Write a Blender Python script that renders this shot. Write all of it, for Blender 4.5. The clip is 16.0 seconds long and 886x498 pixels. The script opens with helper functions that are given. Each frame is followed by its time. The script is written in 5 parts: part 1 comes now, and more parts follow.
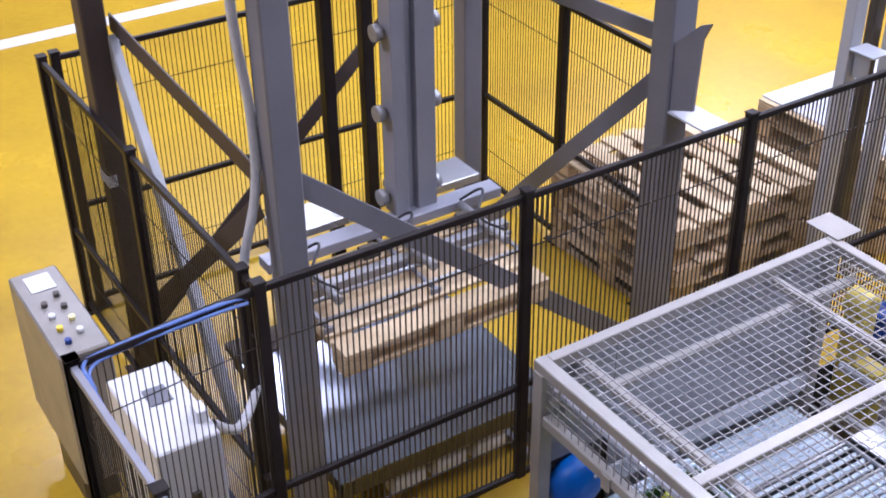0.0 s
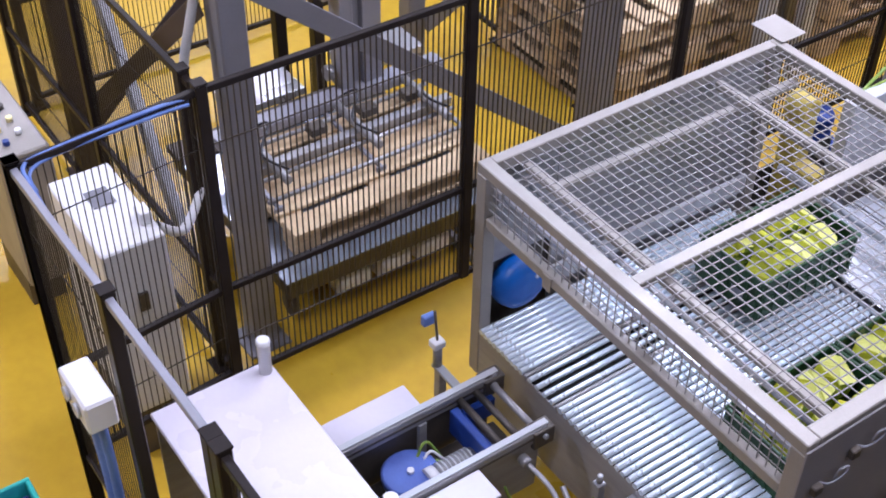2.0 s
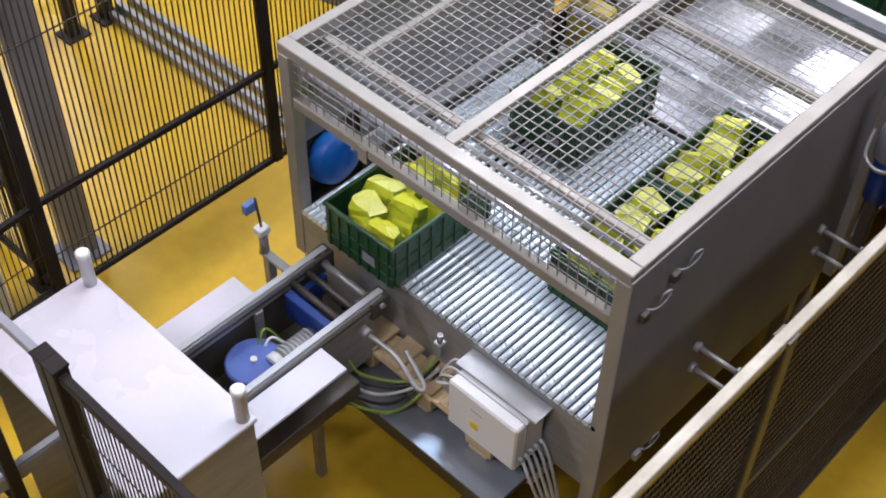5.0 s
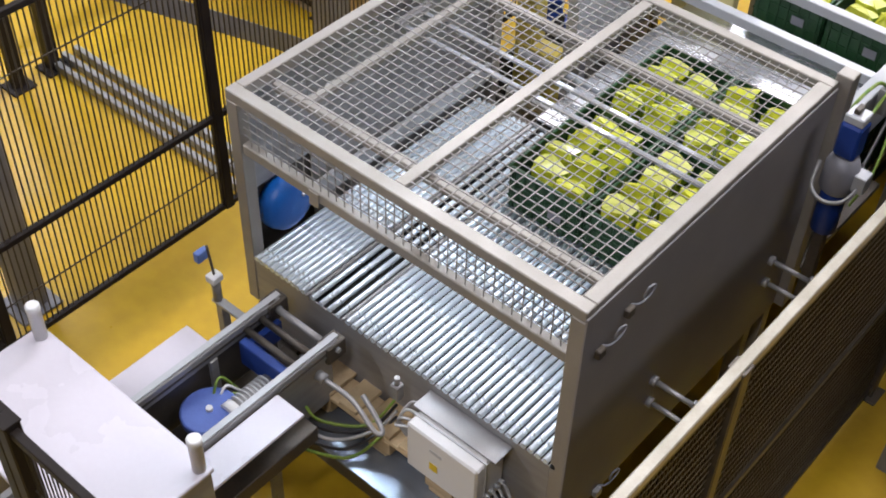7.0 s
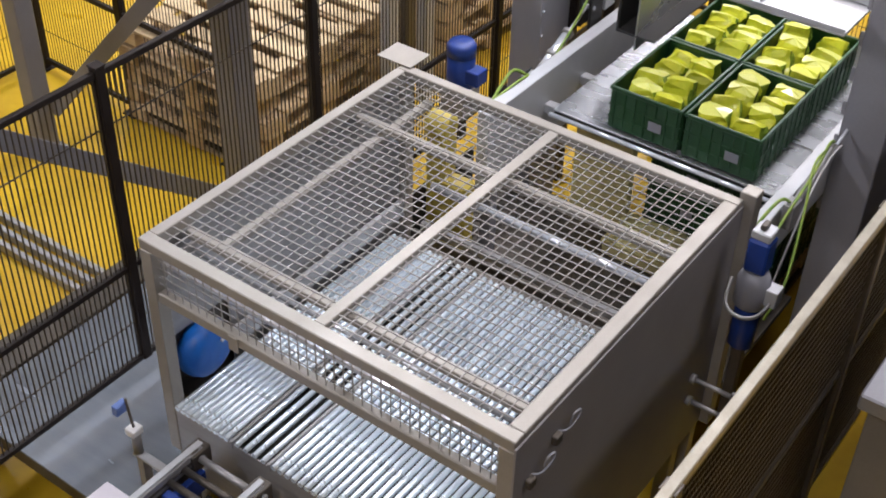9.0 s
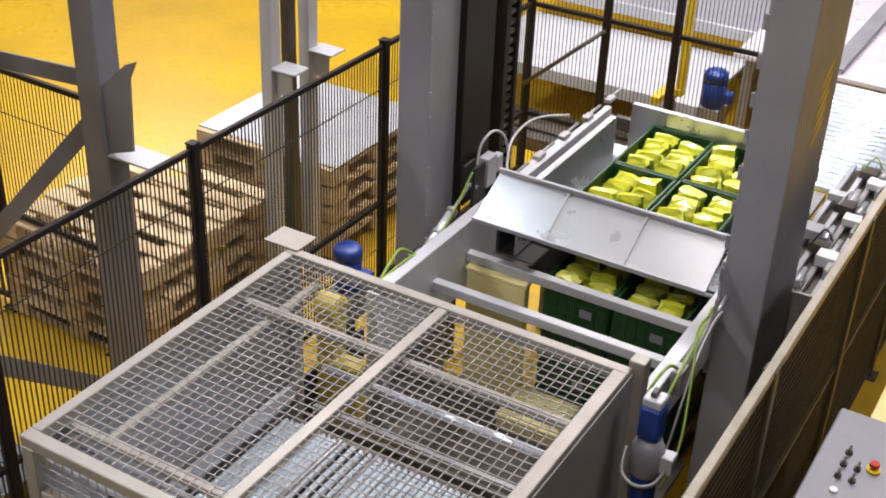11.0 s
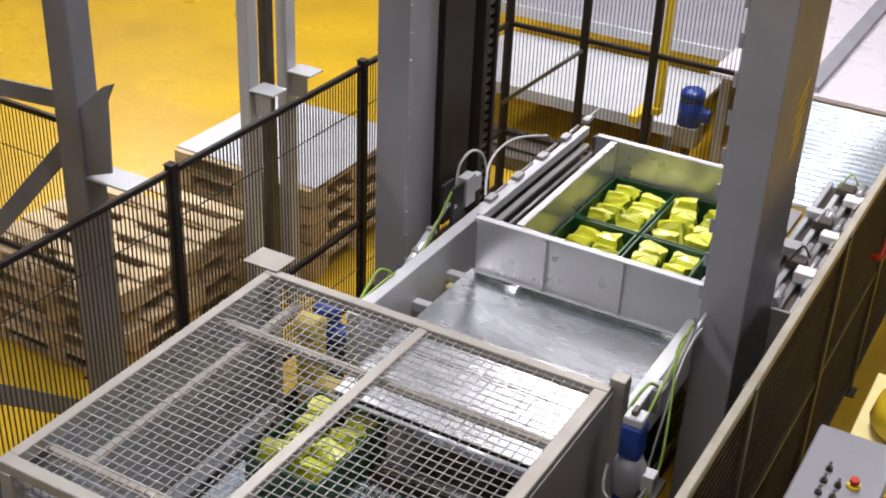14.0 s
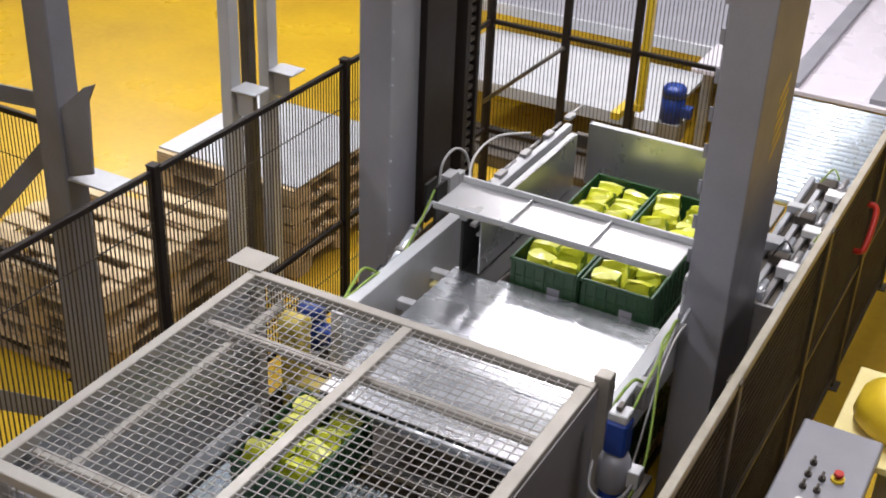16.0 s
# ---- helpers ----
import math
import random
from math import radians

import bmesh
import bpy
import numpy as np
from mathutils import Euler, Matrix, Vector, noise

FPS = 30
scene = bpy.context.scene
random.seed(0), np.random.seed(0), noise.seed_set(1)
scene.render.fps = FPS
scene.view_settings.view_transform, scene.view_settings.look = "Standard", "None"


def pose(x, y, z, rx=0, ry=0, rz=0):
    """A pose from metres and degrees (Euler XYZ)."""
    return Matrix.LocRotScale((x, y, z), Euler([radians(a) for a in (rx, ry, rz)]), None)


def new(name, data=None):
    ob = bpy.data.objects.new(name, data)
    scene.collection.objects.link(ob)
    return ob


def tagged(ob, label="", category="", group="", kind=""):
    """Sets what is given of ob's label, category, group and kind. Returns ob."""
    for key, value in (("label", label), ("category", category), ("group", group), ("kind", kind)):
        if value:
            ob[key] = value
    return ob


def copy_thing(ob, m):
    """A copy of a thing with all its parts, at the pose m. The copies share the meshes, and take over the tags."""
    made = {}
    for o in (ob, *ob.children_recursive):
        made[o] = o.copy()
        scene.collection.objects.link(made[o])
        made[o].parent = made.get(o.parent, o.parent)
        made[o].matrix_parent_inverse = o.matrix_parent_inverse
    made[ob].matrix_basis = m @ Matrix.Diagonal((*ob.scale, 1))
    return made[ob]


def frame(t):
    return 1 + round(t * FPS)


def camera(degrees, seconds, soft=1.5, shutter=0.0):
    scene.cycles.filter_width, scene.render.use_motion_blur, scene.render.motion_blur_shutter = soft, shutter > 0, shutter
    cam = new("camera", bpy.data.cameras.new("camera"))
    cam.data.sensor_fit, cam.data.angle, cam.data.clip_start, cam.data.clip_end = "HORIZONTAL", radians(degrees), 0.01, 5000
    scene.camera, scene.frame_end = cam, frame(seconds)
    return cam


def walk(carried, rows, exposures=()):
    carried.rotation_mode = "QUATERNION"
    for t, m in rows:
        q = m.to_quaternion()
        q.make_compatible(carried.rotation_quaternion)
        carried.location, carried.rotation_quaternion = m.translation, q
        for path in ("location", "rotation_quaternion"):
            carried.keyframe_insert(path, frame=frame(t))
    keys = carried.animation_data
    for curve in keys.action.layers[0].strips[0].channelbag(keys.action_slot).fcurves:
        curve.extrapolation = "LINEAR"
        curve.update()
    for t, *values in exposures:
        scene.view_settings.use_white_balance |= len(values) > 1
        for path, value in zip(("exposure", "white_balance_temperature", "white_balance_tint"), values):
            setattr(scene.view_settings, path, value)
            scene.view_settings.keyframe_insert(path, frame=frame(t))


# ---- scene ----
# The camera stands on a gantry and only turns; rows of seconds, yaw, pitch, roll.
EYE = (3.039, -2.328, 4.668)
PATH = [
    (0.0, 57.21, -32.39, 0.64),
    (0.5, 56.78, -36.02, 0.17),
    (1.0, 56.18, -38.67, -0.21),
    (1.5, 55.70, -40.40, -0.64),
    (2.0, 55.21, -41.37, -0.92),
    (2.5, 54.89, -41.67, -1.00),
    (3.0, 54.32, -41.98, -0.99),
    (3.5, 52.19, -43.16, -0.70),
    (4.0, 48.85, -44.86, -0.63),
    (4.5, 45.54, -46.52, -0.74),
    (4.7, 44.63, -46.94, -0.93),
    (7.0, 41.17, -45.00, -1.27),
    (7.5, 40.16, -44.08, -1.29),
    (8.0, 39.09, -42.63, -1.27),
    (8.5, 38.00, -40.80, -1.41),
    (9.0, 36.28, -38.75, -1.27),
    (9.5, 34.48, -36.34, -1.07),
    (10.0, 32.78, -33.78, -1.06),
    (10.2, 32.19, -32.88, -1.23),
    (12.3, 30.21, -29.30, -2.82),
    (12.5, 30.17, -29.31, -2.80),
    (13.0, 30.03, -29.38, -2.57),
    (13.5, 29.92, -29.45, -2.41),
    (14.0, 29.82, -29.52, -2.23),
    (14.5, 29.72, -29.57, -2.05),
    (15.0, 29.50, -29.58, -2.07),
    (15.5, 29.22, -29.58, -2.10),
    (16.0, 28.92, -29.57, -2.14),
]
cam = camera(38.78, 16.0, soft=1.9)
walk(cam, [(t, pose(*EYE, 90 + pitch, roll, yaw)) for t, yaw, pitch, roll in PATH],
     [(0.0, 0.16, 5450, 23), (1.0, 0.17, 5600, 23), (2.5, 0.19, 5650, 23), (4.0, 0.16, 5950, 17), (7.0, 0.06, 6350, 11), (8.5, -0.02, 6450, 12), (10.2, 0.02, 6600, 13), (12.3, -0.16, 6950, 12), (13.2, -0.17, 6800, 11), (14.5, -0.17, 6600, 11), (16.0, -0.17, 6600, 11)])

# ---- light ----
world = bpy.data.worlds.new("hall_air")
world.use_nodes = True
world.node_tree.nodes["Background"].inputs[0].default_value = (0.9, 0.95, 1.0, 1)
world.node_tree.nodes["Background"].inputs[1].default_value = 0.012
scene.world = world
scene.view_settings.exposure = 0.0
# ceiling lamps, all out of view: x, y, share of power, colour
WARM, COOL = (0.98, 0.95, 1.0), (0.62, 0.81, 1.0)
# The cool one and those at y 2.2, 2.4 and -4.8 are added brighteners.
LAMPS = [(-11.0, 2.5, 1.2, WARM), (-11.0, 12.0, 1.2, WARM), (-2.4, 12.4, 0.85, WARM), (-2.4, 6.0, 0.8, WARM), (-2.8, 2.6, 0.38, COOL), (1.6, 2.2, 0.38, WARM), (1.0, 6.5, 0.9, WARM), (3.6, 12.0, 0.12, WARM), (6.2, 2.4, 0.24, WARM), (2.6, -4.8, 0.46, WARM), (-4.5, -5.0, 1.05, WARM)]
LAMP_Z, LAMP_POWER = 7.6, 455.0


# ---- mesh helpers ----
class Shape:
    """A mesh in the making, in world metres."""

    def __init__(self):
        self.v, self.f, self.s = [], [], []

    def add(self, verts, faces, smooth=False):
        n = len(self.v)
        self.v += [tuple(p) for p in verts]
        self.f += [tuple(i + n for i in f) for f in faces]
        self.s += [smooth] * len(faces)
        return self

    def box(self, x0, y0, z0, x1, y1, z1, b=0.004, m=None):
        """A box with chamfered edges; m turns and moves it."""
        c = Vector(((x0 + x1) / 2, (y0 + y1) / 2, (z0 + z1) / 2))
        h = (abs(x1 - x0) / 2, abs(y1 - y0) / 2, abs(z1 - z0) / 2)
        b = min(b, 0.45 * min(h))
        vs, idx = [], {}
        for sx in (-1, 1):
            for sy in (-1, 1):
                for sz in (-1, 1):
                    s = (sx, sy, sz)
                    for a in range(3):
                        idx[s, a] = len(vs)
                        vs.append(Vector([s[k] * (h[k] if k == a else h[k] - b) for k in range(3)]))
        fs = []
        ring = ((-1, -1), (1, -1), (1, 1), (-1, 1))
        for a in range(3):
            p, q = (a + 1) % 3, (a + 2) % 3
            for s in (-1, 1):
                loop = []
                for i, j in ring:
                    k = [0, 0, 0]
                    k[a], k[p], k[q] = s, i, j
                    loop.append(idx[tuple(k), a])
                fs.append(loop if s > 0 else loop[::-1])
            for i, j in ring:
                e0, e1 = [0, 0, 0], [0, 0, 0]
                e0[p], e0[q], e0[a] = i, j, -1
                e1[p], e1[q], e1[a] = i, j, 1
                loop = [idx[tuple(e0), p], idx[tuple(e1), p], idx[tuple(e1), q], idx[tuple(e0), q]]
                fs.append(loop if i * j < 0 else loop[::-1])
        for sx, sy, sz in {k[0] for k in idx}:
            s = (sx, sy, sz)
            loop = [idx[s, 0], idx[s, 1], idx[s, 2]]
            fs.append(loop if sx * sy * sz > 0 else loop[::-1])
        if m is None:
            vs = [p + c for p in vs]
        else:
            vs = [m @ (p + c) for p in vs]
        return self.add(vs, fs)

    def beam(self, p, q, w, h, b=0.003, up=(0, 0, 1)):
        """A bar of section w x h from p to q."""
        p, q = Vector(p), Vector(q)
        d = q - p
        z = d.normalized()
        x = z.cross(Vector(up))
        x = x.normalized() if x.length > 1e-4 else Vector((1, 0, 0))
        y = z.cross(x)
        m = Matrix((x, y, z)).transposed().to_4x4()
        m.translation = p
        return self.box(-w / 2, -h / 2, 0, w / 2, h / 2, d.length, b, m)

    def tube(self, p, q, r, n=10, r2=None, caps=True):
        p, q = Vector(p), Vector(q)
        r2 = r if r2 is None else r2
        z = (q - p).normalized()
        x = z.orthogonal().normalized()
        y = z.cross(x)
        vs = []
        for c, rad in ((p, r), (q, r2)):
            for i in range(n):
                a = 2 * math.pi * i / n
                vs.append(c + rad * (math.cos(a) * x + math.sin(a) * y))
        self.add(vs, [(i, (i + 1) % n, n + (i + 1) % n, n + i) for i in range(n)], True)
        if caps:
            k = len(self.v) - 2 * n
            self.f += [tuple(k + i for i in range(n))[::-1], tuple(k + n + i for i in range(n))]
            self.s += [False, False]
        return self

    def wire(self, p, q, r):
        """A thin rod of four sides, with no ends."""
        p, q = Vector(p), Vector(q)
        z = (q - p).normalized()
        x = z.orthogonal().normalized()
        y = z.cross(x)
        vs = [c + r * (sx * x + sy * y) for c in (p, q) for sx, sy in ((1, 0), (0, 1), (-1, 0), (0, -1))]
        return self.add(vs, [(i, (i + 1) % 4, 4 + (i + 1) % 4, 4 + i) for i in range(4)], True)

    def hose(self, pts, r, n=8, steps=6):
        """A bent tube through points, rounded between them."""
        pts = [Vector(p) for p in pts]
        path = []
        for i in range(len(pts) - 1):
            a, b, c, d = pts[max(i - 1, 0)], pts[i], pts[i + 1], pts[min(i + 2, len(pts) - 1)]
            for k in range(steps):
                t = k / steps
                path.append(0.5 * (2 * b + (c - a) * t + (2 * a - 5 * b + 4 * c - d) * t * t + (3 * b - a - 3 * c + d) * t ** 3))
        path.append(pts[-1])
        vs, x = [], None
        for i, p in enumerate(path):
            z = (path[min(i + 1, len(path) - 1)] - path[max(i - 1, 0)]).normalized()
            x = z.orthogonal() if x is None else x - z * x.dot(z)
            x.normalize()
            y = z.cross(x)
            vs += [p + r * (math.cos(2 * math.pi * k / n) * x + math.sin(2 * math.pi * k / n) * y) for k in range(n)]
        fs = [(i * n + k, i * n + (k + 1) % n, (i + 1) * n + (k + 1) % n, (i + 1) * n + k) for i in range(len(path) - 1) for k in range(n)]
        return self.add(vs, fs, True)

    def lathe(self, c, profile, n=20, axis=(0, 0, 1)):
        """A turned body; profile of (radius, height) along the axis from c."""
        z = Vector(axis).normalized()
        x = z.orthogonal().normalized()
        y = z.cross(x)
        c = Vector(c)
        vs = [c + z * h + r * (math.cos(2 * math.pi * k / n) * x + math.sin(2 * math.pi * k / n) * y) for r, h in profile for k in range(n)]
        fs = [(i * n + k, i * n + (k + 1) % n, (i + 1) * n + (k + 1) % n, (i + 1) * n + k) for i in range(len(profile) - 1) for k in range(n)]
        self.add(vs, fs, True)
        k = len(self.v) - len(vs)
        self.f += [tuple(k + i for i in range(n))[::-1], tuple(k + (len(profile) - 1) * n + i for i in range(n))]
        self.s += [False, False]
        return self

    def mesh(self, name, origin):
        me = bpy.data.meshes.new(name)
        o = Vector(origin)
        me.from_pydata([Vector(p) - o for p in self.v], [], self.f)
        me.polygons.foreach_set("use_smooth", self.s)
        me.update()
        return me


ORIGIN = {}


def thing(name, at, label, category, group="", kind=""):
    """A top-level thing: an Empty at its base."""
    ob = new(name)
    ob.empty_display_size = 0.1
    ob.location = at
    ORIGIN[ob] = Vector(at)
    return tagged(ob, label, category, group, kind)


def part(name, shape, material, parent, label=""):
    """One mesh under a thing or a part; the shape is in world metres."""
    o = ORIGIN[parent]
    me = shape.mesh(name, o)
    me.materials.append(material)
    ob = new(name, me)
    ob.parent = parent
    ORIGIN[ob] = o
    return tagged(ob, label)


def solid(name, shape, material, at, label, category, group="", kind=""):
    """A thing that is one mesh."""
    me = shape.mesh(name, at)
    me.materials.append(material)
    ob = new(name, me)
    ob.location = at
    ORIGIN[ob] = Vector(at)
    return tagged(ob, label, category, group, kind)


# ---- materials ----
def material(name, color, rough=0.5, metal=0.0, color2=None, scale=6.0, fine=90.0, bump=0.1, spread=0.5, rough_var=0.12, stretch=(1, 1, 1), coat=0.0, island=0.0, alpha=0.0):
    """A surface with broad stains, fine grain and slight relief."""
    m = bpy.data.materials.new(name)
    m.use_nodes = True
    nt = m.node_tree
    n, l = nt.nodes, nt.links
    bsdf = n["Principled BSDF"]
    tc = n.new("ShaderNodeTexCoord")
    mp = n.new("ShaderNodeMapping")
    mp.inputs["Scale"].default_value = stretch
    l.new(tc.outputs["Object"], mp.inputs[0])
    big = n.new("ShaderNodeTexNoise")
    big.inputs["Scale"].default_value, big.inputs["Detail"].default_value = scale, 5
    small = n.new("ShaderNodeTexNoise")
    small.inputs["Scale"].default_value, small.inputs["Detail"].default_value = fine, 3
    for t in (big, small):
        l.new(mp.outputs[0], t.inputs["Vector"])
    mix = n.new("ShaderNodeMix")
    mix.data_type = "RGBA"
    c2 = color2 or tuple(c * 0.7 for c in color)
    mix.inputs[6].default_value, mix.inputs[7].default_value = (*color, 1), (*c2, 1)
    ramp = n.new("ShaderNodeMapRange")
    ramp.inputs[1].default_value, ramp.inputs[2].default_value = 0.5 - spread / 2, 0.5 + spread / 2
    add = n.new("ShaderNodeMath")
    add.operation = "MULTIPLY_ADD"
    add.inputs[1].default_value = 0.35
    l.new(small.outputs["Fac"], add.inputs[0])
    sub = n.new("ShaderNodeMath")
    sub.operation = "SUBTRACT"
    sub.inputs[1].default_value = 0.175
    l.new(big.outputs["Fac"], sub.inputs[0])
    l.new(sub.outputs[0], add.inputs[2])
    l.new(add.outputs[0], ramp.inputs[0])
    fac = ramp.outputs[0]
    if island:
        info = n.new("ShaderNodeObjectInfo")
        geo = n.new("ShaderNodeNewGeometry")
        s = n.new("ShaderNodeMath")
        s.operation = "ADD"
        l.new(info.outputs["Random"], s.inputs[0])
        l.new(geo.outputs["Random Per Island"], s.inputs[1])
        k = n.new("ShaderNodeMath")
        k.operation = "MULTIPLY_ADD"
        k.use_clamp = True
        k.inputs[1].default_value = island
        l.new(s.outputs[0], k.inputs[0])
        o = n.new("ShaderNodeMath")
        o.operation = "SUBTRACT"
        o.inputs[1].default_value = island
        l.new(fac, o.inputs[0])
        l.new(o.outputs[0], k.inputs[2])
        fac = k.outputs[0]
    l.new(fac, mix.inputs[0])
    l.new(mix.outputs[2], bsdf.inputs["Base Color"])
    r = n.new("ShaderNodeMapRange")
    r.inputs[3].default_value, r.inputs[4].default_value = max(rough - rough_var, 0.03), min(rough + rough_var, 1)
    l.new(big.outputs["Fac"], r.inputs[0])
    l.new(r.outputs[0], bsdf.inputs["Roughness"])
    bsdf.inputs["Metallic"].default_value = metal
    bsdf.inputs["Coat Weight"].default_value = coat
    if bump:
        b = n.new("ShaderNodeBump")
        b.inputs["Strength"].default_value, b.inputs["Distance"].default_value = bump, 0.004
        l.new(small.outputs["Fac"], b.inputs["Height"])
        l.new(b.outputs[0], bsdf.inputs["Normal"])
    if alpha:
        bsdf.inputs["Transmission Weight"].default_value = alpha
    return m


TINT = bpy.data.materials.new("smoked_dimming_panel")
TINT.use_nodes = True
_n, _l = TINT.node_tree.nodes, TINT.node_tree.links
_tr, _gl, _mx, _ns = _n.new("ShaderNodeBsdfTransparent"), _n.new("ShaderNodeBsdfGlossy"), _n.new("ShaderNodeMixShader"), _n.new("ShaderNodeTexNoise")
_tr.inputs[0].default_value, _gl.inputs[0].default_value, _gl.inputs[1].default_value = (0.18, 0.14, 0.095, 1), (0.5, 0.5, 0.55, 1), 0.12
_ns.inputs["Scale"].default_value, _mx.inputs[0].default_value = 5, 0.06
_rg = _n.new("ShaderNodeMapRange")
_rg.inputs[3].default_value, _rg.inputs[4].default_value = 0.03, 0.10
_l.new(_ns.outputs["Fac"], _rg.inputs[0])
_l.new(_rg.outputs[0], _mx.inputs[0])
_l.new(_tr.outputs[0], _mx.inputs[1])
_l.new(_gl.outputs[0], _mx.inputs[2])
_l.new(_mx.outputs[0], _n["Material Output"].inputs[0])
FLOOR = material("yellow_epoxy_floor", (0.60, 0.385, 0.022), 0.3, 0, (0.43, 0.26, 0.015), 0.9, 14, 0.05, 0.5, 0.12)
WALL = material("hall_wall_paint", (0.28, 0.29, 0.31), 0.7, 0, (0.23, 0.24, 0.26), 0.5, 20, 0.05)
CEIL = material("hall_ceiling_paint", (0.20, 0.21, 0.23), 0.8, 0, (0.16, 0.17, 0.19), 0.5, 20, 0.05)
STEEL = material("brushed_steel", (0.36, 0.355, 0.36), 0.42, 0.45, (0.27, 0.265, 0.265), 5, 160, 0.06, 0.6, 0.1, (1, 1, 6))
FRAME = material("beige_grey_steel", (0.33, 0.305, 0.275), 0.42, 0.25, (0.25, 0.23, 0.2), 5, 120, 0.06, 0.6)
SHEET = material("polished_sheet", (0.72, 0.75, 0.80), 0.17, 0.45, (0.60, 0.63, 0.69), 3, 60, 0.04, 0.7, 0.1, (1, 4, 1))
ROLLER = material("roller_zinc", (0.86, 0.94, 1.0), 0.28, 0.5, (0.72, 0.84, 0.96), 8, 120, 0.04, 0.6, 0.08)
GREY = material("grey_column_paint", (0.28, 0.28, 0.31), 0.42, 0.1, (0.22, 0.22, 0.25), 3, 90, 0.06, 0.6)
GREYD = material("dark_grey_column_paint", (0.20, 0.20, 0.225), 0.42, 0.1, (0.15, 0.15, 0.17), 3, 90, 0.06, 0.6)
STRIP = material("stripper_steel", (0.66, 0.68, 0.72), 0.27, 0.85, (0.60, 0.62, 0.66), 2.5, 60, 0.015, 0.7, 0.1, (1, 4, 1))
TSHEET = material("trolley_sheet", (0.36, 0.40, 0.46), 0.22, 0.6, (0.26, 0.29, 0.34), 3.5, 60, 0.05, 0.7, 0.12, (1, 5, 1))
BROWNW = material("worn_fence_wire", (0.12, 0.097, 0.07), 0.45, 0.2, (0.07, 0.055, 0.04), 7, 90, 0)
CAPS = material("worn_cap_steel", (0.42, 0.385, 0.32), 0.5, 0.2, (0.3, 0.27, 0.21), 8, 90, 0.06)
GATE = material("gate_steel", (0.50, 0.51, 0.52), 0.3, 0.7, (0.42, 0.42, 0.43), 4, 90, 0.06, 0.6)
LGREY = material("light_grey_paint", (0.50, 0.51, 0.53), 0.40, 0.1, (0.41, 0.42, 0.44), 4, 90, 0.06, 0.6)
BLACK = material("black_fence_paint", (0.013, 0.009, 0.008), 0.45, 0.0, (0.022, 0.017, 0.015), 6, 120, 0.08)
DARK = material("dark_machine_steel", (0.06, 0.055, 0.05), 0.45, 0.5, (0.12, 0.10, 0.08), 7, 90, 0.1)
WIRE = material("black_fence_wire", (0.02, 0.017, 0.014), 0.5, 0.1, (0.035, 0.028, 0.02), 9, 90, 0)
MESHW = material("cage_wire", (0.36, 0.345, 0.33), 0.4, 0.4, (0.27, 0.255, 0.24), 9, 90, 0)
for m in (BLACK, WIRE):
    m.node_tree.nodes["Principled BSDF"].inputs["Specular IOR Level"].default_value = 0.2
THINW = material("brown_fence_wire", (0.065, 0.052, 0.036), 0.45, 0.2, (0.04, 0.03, 0.02), 7, 90, 0)
BROWN = material("dark_brown_paint", (0.045, 0.031, 0.027), 0.5, 0.0, (0.07, 0.05, 0.042), 5, 90, 0.06)
SIDE = material("satin_side_sheet", (0.285, 0.268, 0.27), 0.5, 0.12, (0.235, 0.22, 0.22), 2.5, 120, 0.04, 0.6)
WHITE = material("white_plastic", (0.60, 0.57, 0.62), 0.28, 0, (0.53, 0.50, 0.55), 2.2, 60, 0.05, 0.7, 0.1)
PAINTW = material("white_cabinet_paint", (0.70, 0.70, 0.71), 0.4, 0, (0.68, 0.67, 0.66), 4, 70, 0.05)
BLUE = material("blue_motor_paint", (0.018, 0.055, 0.28), 0.35, 0.1, (0.012, 0.035, 0.18), 9, 90, 0.08)
BLUEP = material("blue_plastic_disk", (0.10, 0.16, 0.48), 0.45, 0, (0.07, 0.11, 0.36), 9, 120, 0.06)
CYAN = material("bright_blue_drum", (0.008, 0.13, 0.50), 0.4, 0, (0.006, 0.09, 0.38), 9, 90, 0.05)
WOOD = material("pallet_wood", (0.62, 0.48, 0.29), 0.78, 0, (0.31, 0.21, 0.11), 4, 40, 0.3, 0.7, 0.1, (1, 1, 5), island=0.5)
GREEN = material("green_crate_plastic", (0.016, 0.07, 0.022), 0.4, 0, (0.010, 0.045, 0.014), 7, 90, 0.08)
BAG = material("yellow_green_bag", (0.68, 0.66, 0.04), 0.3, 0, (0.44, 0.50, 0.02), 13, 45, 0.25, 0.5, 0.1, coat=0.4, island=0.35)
BAGEND = material("bag_salad_side_shaded", (0.22, 0.30, 0.03), 0.25, 0, (0.08, 0.14, 0.015), 25, 70, 0.3, 0.6, 0.1, coat=0.4)
BAGTOP = material("pale_bag_top", (0.66, 0.66, 0.16), 0.3, 0, (0.52, 0.56, 0.10), 16, 60, 0.2, 0.5, 0.1, coat=0.3)
# Black steel, also used as painted shade in gaps and recesses.
BLACKD = material("black_steel_gap_shade", (0.012, 0.012, 0.013), 0.6, 0.0, (0.03, 0.028, 0.025), 8, 90, 0.05)
YELLOW = material("yellow_paint", (0.80, 0.58, 0.03), 0.4, 0, (0.65, 0.45, 0.03), 6, 80, 0.06)
DULLY = material("dull_yellow_paint", (0.46, 0.36, 0.06), 0.5, 0, (0.32, 0.25, 0.05), 9, 80, 0.08)
CREAM = material("pale_yellow_board", (0.84, 0.75, 0.36), 0.55, 0, (0.74, 0.64, 0.28), 4, 60, 0.06)
CABLE = material("grey_cable", (0.55, 0.55, 0.56), 0.5, 0, (0.4, 0.4, 0.4), 9, 60, 0)
